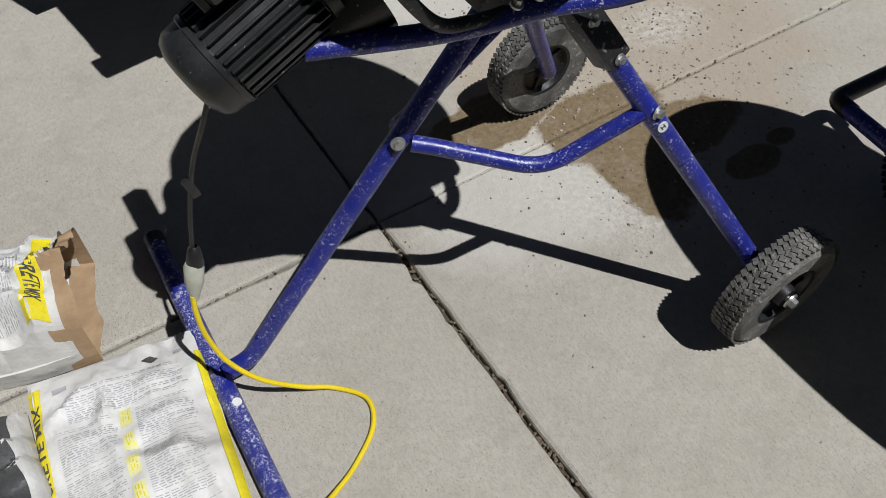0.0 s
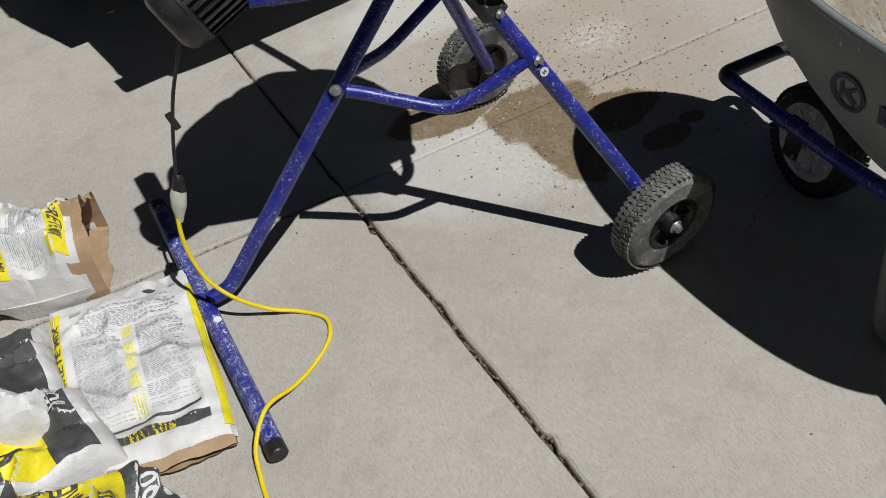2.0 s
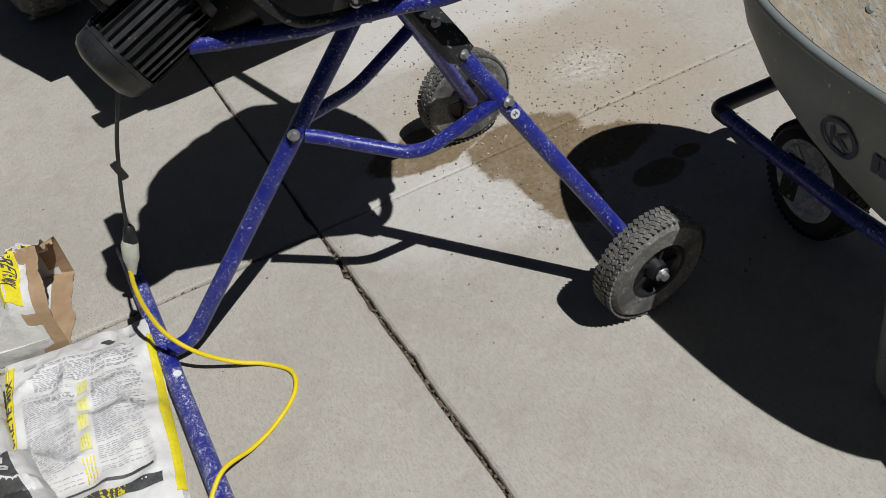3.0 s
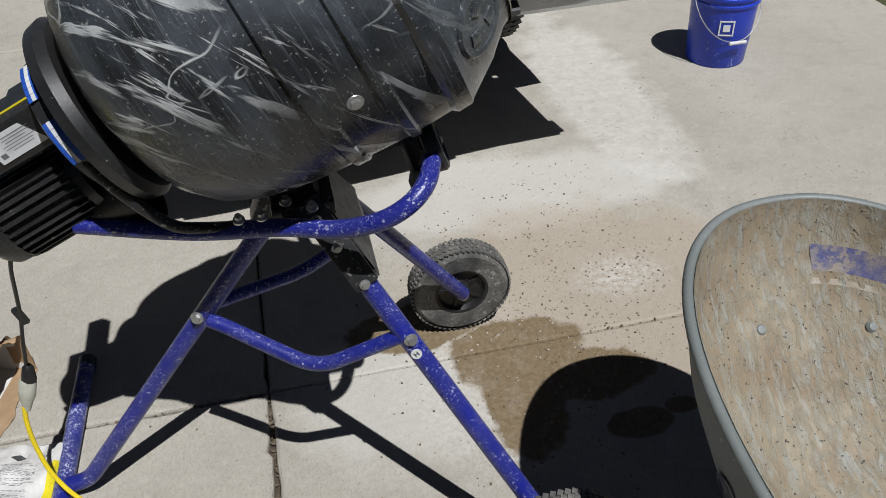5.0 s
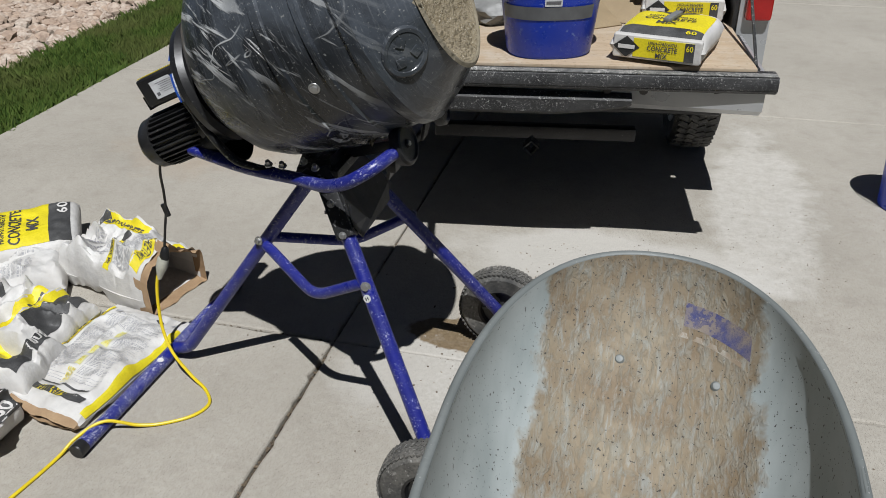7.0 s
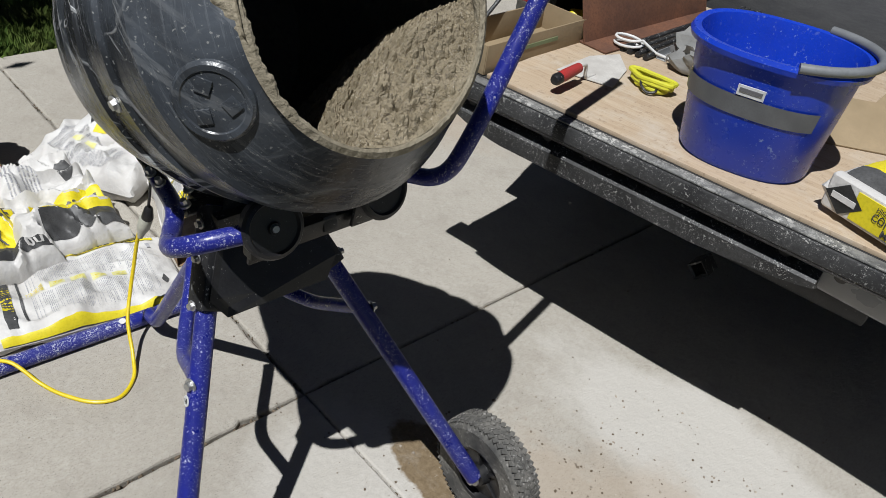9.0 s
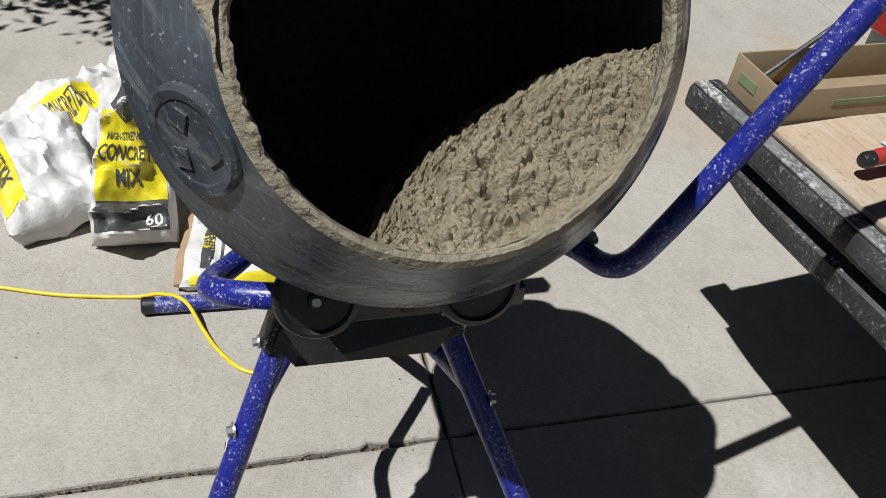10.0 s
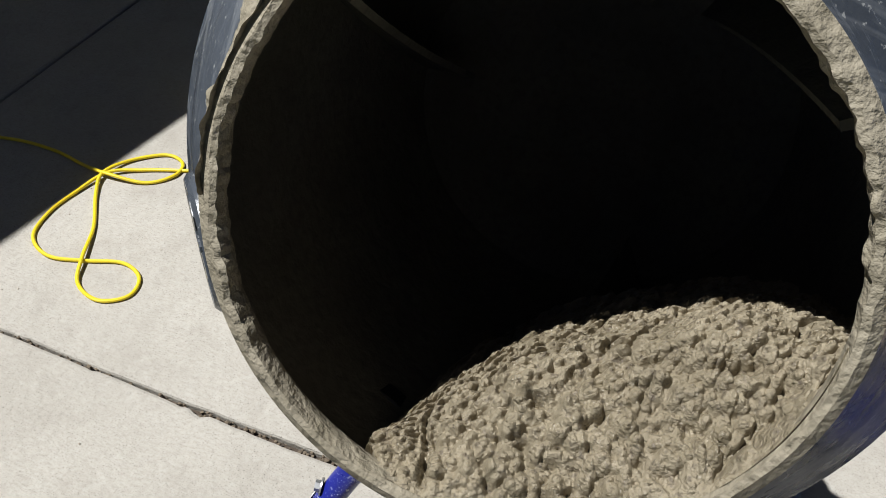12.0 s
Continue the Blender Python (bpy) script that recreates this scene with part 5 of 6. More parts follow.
part("lower_trim", bm, TRIM, tg, "rounded black plastic trim along the tailgate")
# bed
part("bed_floor", box(bmesh.new(), (1.62, 1.72, 0.03), Matrix.Translation((0, 1.43, TZ - 0.02)), 0.004), LINER, truck)
for s in (-1, 1):
    pr = [(0.57, 0.50), (0.57, 1.22), (0.60, 1.28), (2.30, 1.30), (2.30, 0.42), (1.75, 0.40), (1.70, 0.58), (1.58, 0.70), (1.40, 0.74), (1.22, 0.70), (1.10, 0.58), (1.05, 0.40), (0.75, 0.42)]
    bm = extrude_x(pr, s * 0.80, s * 0.925)
    part("bed_side", bm, SILVER, truck, "silver bed side panel", False)
    part("bed_rail", box(bmesh.new(), (0.14, 1.74, 0.03), Matrix.Translation((s * 0.86, 1.435, 1.30)), 0.008), TRIM, truck, "black bed rail cap")
    part("inner_side", box(bmesh.new(), (0.02, 1.70, 0.45), Matrix.Translation((s * 0.79, 1.43, 1.06)), 0.004), LINER, truck)
    part("wheel_arch", box(bmesh.new(), (0.2, 0.75, 0.22), Matrix.Translation((s * 0.70, 1.45, 0.93)), 0.05, 4), LINER, truck)
    lamp = part("tail_lamp", box(bmesh.new(), (0.10, 0.05, 0.34), Matrix.Translation((s * 0.872, 0.560, 1.06)), 0.015, 3), REDGLASS, truck, "red tail lamp lens")
    part("reverse_lens", box(bmesh.new(), (0.085, 0.012, 0.09), Matrix.Translation((s * 0.872, 0.532, 1.06)), 0.004), WHITEGLASS, lamp, "white reversing lens")
    part("tailgate_strap", tube(bmesh.new(), [(s * 0.79, 0.10, TZ + 0.01), (s * 0.79, 0.585, 1.20)], 0.006, 8), TRIM, truck, "tailgate cable")
bm = extrude_x([(0.47, 0.61), (0.455, 0.57), (0.47, 0.52), (0.50, 0.50), (0.56, 0.50), (0.60, 0.52), (0.60, 0.61)], -0.78, 0.78)
bmesh.ops.bevel(bm, geom=bm.edges[:], offset=0.012, segments=2, affect="EDGES")
part("bumper", bm, BLACK, truck, "black step bumper")
part("hitch", lathe(bmesh.new(), [(0, 0.026), (-0.006, 0.036), (0.06, 0.036), (0.06, 0.026), (0, 0.026)], 4, (0, 1, 0), (-0.005, 0.42, 0.36)), IRON, truck, "square tow hitch receiver", False)
part("hitch_bar", box(bmesh.new(), (0.9, 0.06, 0.06), Matrix.Translation((0, 0.62, 0.36)), 0.01), BLACK, truck)
part("chassis", box(bmesh.new(), (1.2, 4.2, 0.18), Matrix.Translation((0, 2.9, 0.55)), 0.03), LINER, truck)
keep = MI
for x, y in ((-0.80, 1.40), (0.80, 1.40), (-0.80, 4.35), (0.80, 4.35)):
    MI = truck
    wheel("wheel", T @ Vector((x, y, 0.36)), T.to_3x3() @ Vector((1, 0, 0)), 0.36, 0.22, 50, 0.62, ZINC, STEEL)
MI = keep
cab = extrude_x([(2.34, 0.45), (2.34, 1.30), (2.50, 1.78), (3.35, 1.80), (3.95, 1.32), (5.0, 1.22), (5.15, 1.0), (5.15, 0.45)], -0.88, 0.88)
bmesh.ops.bevel(cab, geom=cab.edges[:], offset=0.05, segments=3, affect="EDGES")
part("cab", cab, SILVER, truck, "silver cab and hood")
GLASS = material("dark_glass", (0.01, 0.012, 0.014), 0.06)
part("rear_window", box(bmesh.new(), (1.3, 0.02, 0.36), Matrix.Translation((0, 2.412, 1.54)) @ Matrix.Rotation(-0.32, 4, "X"), 0.006), GLASS, truck)


def on_gate(x, y, z=0.0, rz=0.0):
    return T @ pose(x, y, TZ + z, 0, 0, rz)


# ---- things on the tailgate ----
PLY = bpy.data.materials.new("plywood")
nt, b = nodes_of(PLY)
v = coords(nt)
c = mix(nt, ramp(nt, noise_of(nt, scaled(nt, v, (1, 9, 1)), 4, 6, 0.65, 0.6), 0.35, 0.68), (0.5, 0.40, 0.285), (0.40, 0.30, 0.2))
c = mix(nt, math_of(nt, "MULTIPLY", ramp(nt, noise_of(nt, scaled(nt, v, (1, 26, 1)), 9, 5, 0.7), 0.5, 0.7), 0.5), c, (0.3, 0.21, 0.13))
c = mix(nt, math_of(nt, "MULTIPLY", ramp(nt, noise_of(nt, v, 5, 6, 0.7), 0.5, 0.68), 0.55), c, (0.53, 0.49, 0.42))
c = mix(nt, math_of(nt, "MULTIPLY", ramp(nt, noise_of(nt, v, 60, 4, 0.7), 0.58, 0.68), 0.6), c, (0.24, 0.17, 0.11))
nt.links.new(c, b.inputs["Base Color"])
b.inputs["Roughness"].default_value = 0.8
bump(nt, b, noise_of(nt, scaled(nt, v, (1, 10, 1)), 40, 4, 0.7), 0.0012)
ply = thing("plywood_sheet", "worn pale plywood sheet lying on the lowered tailgate", "plywood")
ply.matrix_world = on_gate(0.045, 0.0, 0.004)
part("panel", box(bmesh.new(), (1.42, 1.20, 0.012), Matrix.Translation((0.03, 0.648, 0.006)), 0.002), PLY, ply)
PZ = 0.0165
tub = thing("bucket", "oval blue cleaning bucket with a strip of grey tape", "bucket")
tub.matrix_world = on_gate(0.048, 0.222, PZ, 9)
bm = bmesh.new()


def oval(bm, hx, hy, z, n=64, e=2.4):
    return [bm.verts.new((hx * math.copysign(abs(math.cos(a)) ** (2 / e), math.cos(a)), hy * math.copysign(abs(math.sin(a)) ** (2 / e), math.sin(a)), z)) for a in (2 * math.pi * k / n for k in range(n))]


ls = [oval(bm, 0.135, 0.105, 0.008), oval(bm, 0.150, 0.120, 0.0), oval(bm, 0.158, 0.128, 0.012), oval(bm, 0.188, 0.152, 0.262), oval(bm, 0.190, 0.154, 0.272), oval(bm, 0.206, 0.168, 0.276), oval(bm, 0.210, 0.171, 0.288), oval(bm, 0.205, 0.167, 0.298), oval(bm, 0.188, 0.152, 0.296), oval(bm, 0.180, 0.145, 0.26), oval(bm, 0.150, 0.120, 0.014), oval(bm, 0.05, 0.04, 0.012)]
loft(bm, ls)
bm.faces.new(ls[0][::-1])
part("shell", bm, TUB, tub)
HGREY = material("grey_plastic", (0.2, 0.21, 0.22), 0.5, 0, None, 12)
hp = [(0.214 * math.cos(a), 0.176 * math.sin(a), 0.298 + 0.010 * math.cos(a)) for a in (-1.25 + 2.45 * k / 30 for k in range(31))]
part("handle", tube(bmesh.new(), hp, 0.0115, 12), HGREY, tub, "grey plastic bucket handle")
TAPE = material("duct_tape", (0.15, 0.155, 0.16), 0.42, 0.1, None, 14)
bm = bmesh.new()
tp = []
for k in range(37):
    a = math.pi * (1.10 + 0.66 * k / 36)
    hx, hy = 0.178, 0.1435
    c, s = math.cos(a), math.sin(a)
    tp.append([bm.verts.new(((hx + g) * math.copysign(abs(c) ** (2 / 2.4), c), (hy + g) * math.copysign(abs(s) ** (2 / 2.4), s), z)) for z, g in ((0.148, 0.0005), (0.196, 0.0062))])
for a, b in zip(tp, tp[1:]):
    bm.faces.new((a[0], b[0], b[1], a[1]))
part("tape_strip", bm, TAPE, tub, "strip of grey duct tape")
lb = part("label", box(bmesh.new(), (0.062, 0.002, 0.026), Matrix.Translation((-0.01, -0.1515, 0.212)) @ Matrix.Rotation(0.13, 4, "X"), 0), LABEL, tub, "small white label", False)
part("print_bar", box(bmesh.new(), (0.052, 0.002, 0.009), Matrix.Translation((-0.01, -0.1535, 0.214)) @ Matrix.Rotation(0.13, 4, "X"), 0), GREY_INK, lb, "", False)


def full_bag(label, m, prints_end=True):
    """A full, square-shouldered bag with printed top, front and side."""
    L, W, H = 0.37, 0.34, 0.118
    ratio = W / 0.48
    e = bag(label, m, W, L, H, 20 + int(m.translation.x * 10), [
        ("panel", -0.85, 0.85, -0.55, 0.62, INK_Y), ("panel", -0.85, 0.85, -0.92, -0.55, INK_K), ("diamond", -0.5, 0.5, 0.35, 0.95, INK_K),
        ("text", -0.5, 0.5, 0.16, 0.27, INK_K, "HIGH-STRENGTH", 0), ("text", -0.55, 0.55, -0.10, 0.10, INK_K, "CONCRETE", 0), ("text", -0.22, 0.22, -0.38, -0.18, INK_K, "MIX", 0), ("text", 0.5, 0.72, -0.80, -0.66, INK_Y, "60", 0)], 0.35, 0, "cement bag", "full concrete mix bags")
    y = -L / 2 - 0.004

    def on_face(name, mat, x, z, sx, sz, lift, lab=""):
        part(name, box(bmesh.new(), (sx * ratio, 0.003, sz), Matrix.Translation((x * ratio, y - lift, z)), 0), mat, e, lab, False)
    ZM = H * 0.5
    face = bmesh.new()
    box(face, (W * 0.93, 0.03, H * 0.74), Matrix.Translation((0, -L / 2 + 0.012, ZM)), 0.012, 3)
    part("end_fold", face, PAPER, e)
    on_face("print", INK_Y, 0.035, ZM, 0.30, 0.066, 0.0, "yellow printed panel")
    on_face("print", INK_K, 0.165, ZM, 0.046, 0.066, 0.002, "black printed panel")
    bm = bmesh.new()
    vs = [bm.verts.new(((-0.150 + 0.068 * c) * ratio, y - 0.0025, ZM + 0.038 * s)) for c, s in ((1, 0), (0, 1), (-1, 0), (0, -1))]
    bm.faces.new(vs)
    bmesh.ops.solidify(bm, geom=bm.faces[:], thickness=0.002)
    part("print", bm, INK_K, e, "diamond emblem", False)
    on_face("print", PAPER, -0.150, ZM, 0.085, 0.014, 0.003, "")
    for words, x, z, sx, sz, mat in (("HIGH-STRENGTH", 0.03, ZM + 0.022, 0.14, 0.011, INK_K), ("CONCRETE", 0.03, ZM + 0.003, 0.15, 0.019, INK_K), ("MIX", 0.03, ZM - 0.021, 0.06, 0.018, INK_K), ("60", 0.165, ZM + 0.015, 0.034, 0.022, INK_Y)):
        if words not in TEXTS:
            TEXTS[words] = text_mesh(words, 1.0)
        vs, fs = TEXTS[words]
        x0, x1, z0, z1 = min(v.x for v in vs), max(v.x for v in vs), min(v.y for v in vs), max(v.y for v in vs)
        bm = bmesh.new()
        made = [bm.verts.new(((x + ((v.x - x0) / (x1 - x0) - 0.5) * sx) * ratio, y - 0.0042, z + ((v.y - z0) / (z1 - z0) - 0.5) * sz)) for v in vs]
        for f in fs:
            try:
                bm.faces.new([made[i] for i in f])
            except ValueError:
                pass
        part("print", bm, mat, e, "printed words", False)
    return e


full_bag("full yellow and white concrete mix bag on plywood", on_gate(0.490, 0.235, PZ, -19))
full_bag("full concrete mix bag at the bottom of a stack", on_gate(0.60, 0.80, PZ, -3))
full_bag("full concrete mix bag in the middle of a stack", on_gate(0.585, 0.81, PZ + 0.121, -8))
full_bag("full concrete mix bag on top of a stack", on_gate(0.60, 0.80, PZ + 0.242, -4))

kn = thing("utility_knife", "grey utility knife lying on the full bag", "knife")
kn.matrix_world = on_gate(0.50, 0.245, PZ + 0.1195, 62)
part("body", box(bmesh.new(), (0.13, 0.028, 0.016), Matrix.Translation((0, 0, 0.009)), 0.006, 2), HGREY, kn)
part("nose", box(bmesh.new(), (0.04, 0.018, 0.010), Matrix.Translation((0.078, 0, 0.008)), 0.003), IRON, kn)

# trowel
tr = thing("trowel", "margin trowel with a red grip and dusty steel blade", "trowel")
tr.matrix_world = on_gate(-0.445, 0.085, PZ, 8)
GRIP = material("red_grip", (0.42, 0.03, 0.028), 0.5, 0, (0.3, 0.05, 0.045), 20)
BLADE = material("dusty_steel", (0.6, 0.58, 0.54), 0.55, 0.0, (0.42, 0.4, 0.37), 12)
part("grip", lathe(bmesh.new(), [(0.028, 0.0), (0.028, 0.015), (0.05, 0.0165), (0.09, 0.0155), (0.125, 0.014), (0.128, 0)], 20, (0.12, 1, 0.05), (0, 0, 0.042)), GRIP, tr, "red rubber grip")
part("pommel", lathe(bmesh.new(), [(0, 0), (0.003, 0.012), (0.012, 0.0165), (0.028, 0.016), (0.028, 0)], 20, (0.12, 1, 0.05), (0, 0, 0.042)), BLACK, tr, "black grip end")
part("shank", tube(bmesh.new(), rounded([(0.015, 0.125, 0.049), (0.02, 0.165, 0.050), (0.022, 0.168, 0.006), (0.03, 0.22, 0.004)], 0.015), 0.005, 10), BLADE, tr)
part("blade", quad_plate([(-0.065, 0.165, 0.003), (0.105, 0.178, 0.003), (0.085, 0.33, 0.003), (0.020, 0.43, 0.003), (-0.040, 0.34, 0.003)], 0.002), BLADE, tr, "", False)

# ratchet strap, rope, carton and odds and ends
STRAP = material("yellow_strap", (0.62, 0.6, 0.03), 0.6, 0, (0.5, 0.5, 0.03), 30)
st = thing("ratchet_strap", "bundled yellow ratchet strap with a dark hook", "strap")
st.matrix_world = on_gate(-0.30, 0.375, PZ, 0) @ Matrix.Scale(0.66, 4)
rng = random.Random(4)
for k in range(4):
    pts = [(0.075 * math.cos(a) * (1 + 0.12 * k) + rng.uniform(-0.012, 0.012), 0.042 * math.sin(a) + rng.uniform(-0.008, 0.008), 0.014 + 0.012 * k + rng.uniform(0, 0.006)) for a in (2 * math.pi * i / 10 for i in range(11))]
    part("webbing", tube(bmesh.new(), smooth_path(pts, 4), 0.011, 8), STRAP, st)
part("hook", tube(bmesh.new(), smooth_path([(-0.04, -0.02, 0.05), (-0.02, -0.06, 0.03), (0.02, -0.075, 0.012), (0.05, -0.06, 0.02), (0.04, -0.03, 0.03)], 5), 0.006, 8), IRON, st, "dark steel hook")
rp = thing("rope", "small coil of white rope", "rope")
rp.matrix_world = on_gate(-0.50, 0.585, PZ, 0) @ Matrix.Scale(0.75, 4)
pts = [(0.06 * math.cos(a), 0.05 * math.sin(a), 0.008 + 0.004 * a) for a in (i * 0.5 for i in range(26))] + [(0.12, 0.02, 0.02), (0.2, 0.05, 0.006)]
part("coil", tube(bmesh.new(), pts, 0.006, 8), WHITE, rp)
CARTON = material("cardboard", (0.33, 0.25, 0.15), 0.8, 0, (0.25, 0.19, 0.11), 8, 0.15, 0.0006, 100)
cb = thing("cardboard_box", "open shallow cardboard box with worn edges", "box")
cb.matrix_world = on_gate(-0.715, 0.285, PZ - 0.012, -4)
for nm, sx, sy, sz, x, y, z in (("base", 0.16, 0.45, 0.004, 0, 0, 0.002), ("side", 0.005, 0.45, 0.085, -0.08, 0, 0.0425), ("side", 0.005, 0.45, 0.085, 0.08, 0, 0.0425), ("end", 0.16, 0.005, 0.085, 0, -0.225, 0.0425), ("end", 0.16, 0.005, 0.085, 0, 0.225, 0.0425)):
    part(nm, box(bmesh.new(), (sx, sy, sz), Matrix.Translation((x, y, z)), 0.001), CARTON, cb)
FADED = material("faded_green_print", (0.22, 0.27, 0.14), 0.8)
part("print_bar", box(bmesh.new(), (0.06, 0.002, 0.022), Matrix.Translation((-0.02, -0.2285, 0.045)), 0), FADED, cb, "faded print", False)
part("print_bar", box(bmesh.new(), (0.002, 0.18, 0.012), Matrix.Translation((0.0835, 0.0, 0.050)), 0), FADED, cb, "faded print", False)
tape = thing("tape_measure", "yellow and black tape measure beside the cardboard box", "tape measure")
tape.matrix_world = on_gate(-0.675, 0.575, PZ - 0.012, 35)
part("case", box(bmesh.new(), (0.085, 0.045, 0.078), Matrix.Translation((0, 0, 0.039)), 0.014, 3), YELLOW, tape, "yellow case")
part("grip", box(bmesh.new(), (0.05, 0.049, 0.03), Matrix.Translation((0.03, 0, 0.045)) @ Matrix.Rotation(0.5, 4, "Y"), 0.010, 2), BLACK, tape, "black rubber grip")
part("clip", box(bmesh.new(), (0.035, 0.003, 0.05), Matrix.Translation((-0.01, 0.0245, 0.045)), 0.001), ZINC, tape)
GALV = material("galvanised_steel", (0.5, 0.51, 0.52), 0.4, 0.6, (0.38, 0.39, 0.4), 30)
for x, y, rz in ((-0.385, 0.73, 88), (-0.345, 0.76, 94)):
    ch = thing("steel_channel", "short galvanised steel channel lying on the sack", "channel", group="steel channels")
    ch.matrix_world = on_gate(x, y, PZ, rz)
    for nm, sy, sz, yy, zz in (("web", 0.034, 0.003, 0, 0.0015), ("flange", 0.003, 0.022, -0.0155, 0.014), ("flange", 0.003, 0.022, 0.0155, 0.014)):
        part(nm, box(bmesh.new(), (0.26, sy, sz), Matrix.Translation((0, yy, zz)), 0.0006, 1), GALV, ch)
RUST = material("rusty_steel", (0.12, 0.06, 0.04), 0.75, 0.2, (0.2, 0.09, 0.05), 9, 0.3, 0.001, 80)
pn = thing("metal_form", "rust-brown folded metal panel lying in the bed", "metal panel")
pn.matrix_world = on_gate(-0.585, 0.84, PZ, 83.6)
part("panel", box(bmesh.new(), (0.70, 0.006, 0.16), Matrix.Translation((0, 0, 0.08)) @ Matrix.Rotation(-0.3, 4, "X"), 0.002), RUST, pn)
part("flange", box(bmesh.new(), (0.70, 0.12, 0.006), Matrix.Translation((0, -0.05, 0.004)), 0.002), RUST, pn)
part("top_flange", box(bmesh.new(), (0.70, 0.16, 0.006), Matrix.Translation((0, 0.10, 0.16)), 0.002), RUST, pn)
for k in range(4):
    rd = thing("steel_bar", "dark steel bar lying beside the metal panel", "bar", group="steel bars")
    rd.matrix_world = on_gate(-0.475 + 0.024 * k, 0.95, PZ + 0.0095, 86 + 0.6 * k)
    part("bar", tube(bmesh.new(), [(-0.4, 0, 0), (0.4, 0, 0)], 0.009, 10), IRON, rd)
sk = thing("plastic_sack", "crumpled grey plastic sack behind the bucket", "sack")
sk.matrix_world = on_gate(-0.17, 0.66, PZ, 15)
bm = bmesh.new()
bmesh.ops.create_icosphere(bm, subdivisions=4, radius=1.0)
for v in bm.verts:
    n = 1 + 0.22 * noise.fractal(v.co * 2.3, 0.9, 2, 3)
    v.co = Vector((v.co.x * 0.20 * n, v.co.y * 0.13 * n, max(0.0, v.co.z * 0.085 * n + 0.05)))
SACK = material("grey_sack", (0.26, 0.26, 0.25), 0.5, 0, (0.16, 0.16, 0.155), 9, 0.2, 0.004, 25)
part("film", bm, SACK, sk)
for x, y, rz, tilt in ((0.24, 0.52, 30, 18), (0.30, 0.62, -12, 30)):
    sh = thing("cardboard_sheet", "bent piece of brown cardboard beside the bucket", "cardboard", group="cardboard scraps")
    sh.matrix_world = on_gate(x, y, PZ, rz) @ pose(0, 0, 0.0, tilt, 0, 0)
    part("sheet", box(bmesh.new(), (0.24, 0.20, 0.005), Matrix.Translation((0, 0.10, 0.003)), 0.001), CARTON, sh)

# ---- yard ----
GRASS = bpy.data.materials.new("grass_blades")
nt, b = nodes_of(GRASS)
isl = nt.nodes.new("ShaderNodeNewGeometry").outputs["Random Per Island"]
c = mix(nt, isl, (0.05, 0.105, 0.014), (0.13, 0.19, 0.035))
c = mix(nt, ramp(nt, noise_of(nt, world_pos(nt), 2.0, 4), 0.45, 0.75), c, (0.15, 0.16, 0.05))
nt.links.new(c, b.inputs["Base Color"])
b.inputs["Roughness"].default_value = 0.6


def blades(name, label, x0, x1, y0, y1, n, seed):
    rng = np.random.default_rng(seed)
    x, y = rng.uniform(x0, x1, n), rng.uniform(y0, y1, n)
    h, a, w = rng.uniform(0.03, 0.085, n), rng.uniform(0, 2 * np.pi, n), rng.uniform(0.003, 0.006, n)
    lx, ly = rng.normal(0, 0.022, n), rng.normal(0, 0.022, n)
    z = np.full(n, -0.09)
    v = np.stack([np.stack([x - w * np.cos(a), y - w * np.sin(a), z], 1), np.stack([x + w * np.cos(a), y + w * np.sin(a), z], 1),
                  np.stack([x + w * 0.6 * np.cos(a) + lx * 0.5, y + w * 0.6 * np.sin(a) + ly * 0.5, z + 0.05 + h * 0.6], 1), np.stack([x + lx * 1.4, y + ly * 1.4, z + 0.06 + h], 1)], 1).reshape(-1, 3)
    f = np.arange(4 * n).reshape(-1, 4)
    me = bpy.data.meshes.new(name)
    me.from_pydata(v.tolist(), [], f.tolist())
    me.materials.append(GRASS)
    return tagged(new(name, me), label, "grass", kind="stuff")


blades("grass", "short green lawn grass along the driveway", -3.45, -2.63, -2.6, 6.5, 60000, 1)
blades("grass", "green lawn grass on the far side of the driveway", 3.36, 4.6, 4.2, 9.0, 22000, 2)
STONE = bpy.data.materials.new("river_rock")
nt, b = nodes_of(STONE)
isl = nt.nodes.new("ShaderNodeNewGeometry").outputs["Random Per Island"]
c = mix(nt, isl, (0.42, 0.31, 0.23), (0.58, 0.5, 0.42))
c = mix(nt, ramp(nt, noise_of(nt, world_pos(nt), 30, 4), 0.4, 0.7), c, (0.3, 0.22, 0.17))
nt.links.new(c, b.inputs["Base Color"])
b.inputs["Roughness"].default_value = 0.85


def pebbles(name, label, spots, mat, category, flat=0.7):
    """Many small stones in one mesh; spots: rows of x, y, z, radius."""
    base = bmesh.new()
    bmesh.ops.create_icosphere(base, subdivisions=1, radius=1.0)
    bv = np.array([v.co[:] for v in base.verts])
    bf = [tuple(v.index for v in f.verts) for f in base.faces]
    base.free()
    rng = np.random.default_rng(7)
    vs, fs = [], []
    for x, y, z, r in spots:
        k = bv * rng.uniform(0.7, 1.25, (len(bv), 1)) * np.array([rng.uniform(0.8, 1.4), rng.uniform(0.8, 1.2), flat]) * r
        a = rng.uniform(0, 6.28)
        k = np.stack([k[:, 0] * np.cos(a) - k[:, 1] * np.sin(a), k[:, 0] * np.sin(a) + k[:, 1] * np.cos(a), k[:, 2]], 1) + (x, y, z)
        o = len(vs)
        vs += k.tolist()
        fs += [tuple(i + o for i in f) for f in bf]
    me = bpy.data.meshes.new(name)
    me.from_pydata(vs, [], fs)
    me.materials.append(mat)
    return tagged(new(name, me), label, category, kind="stuff")


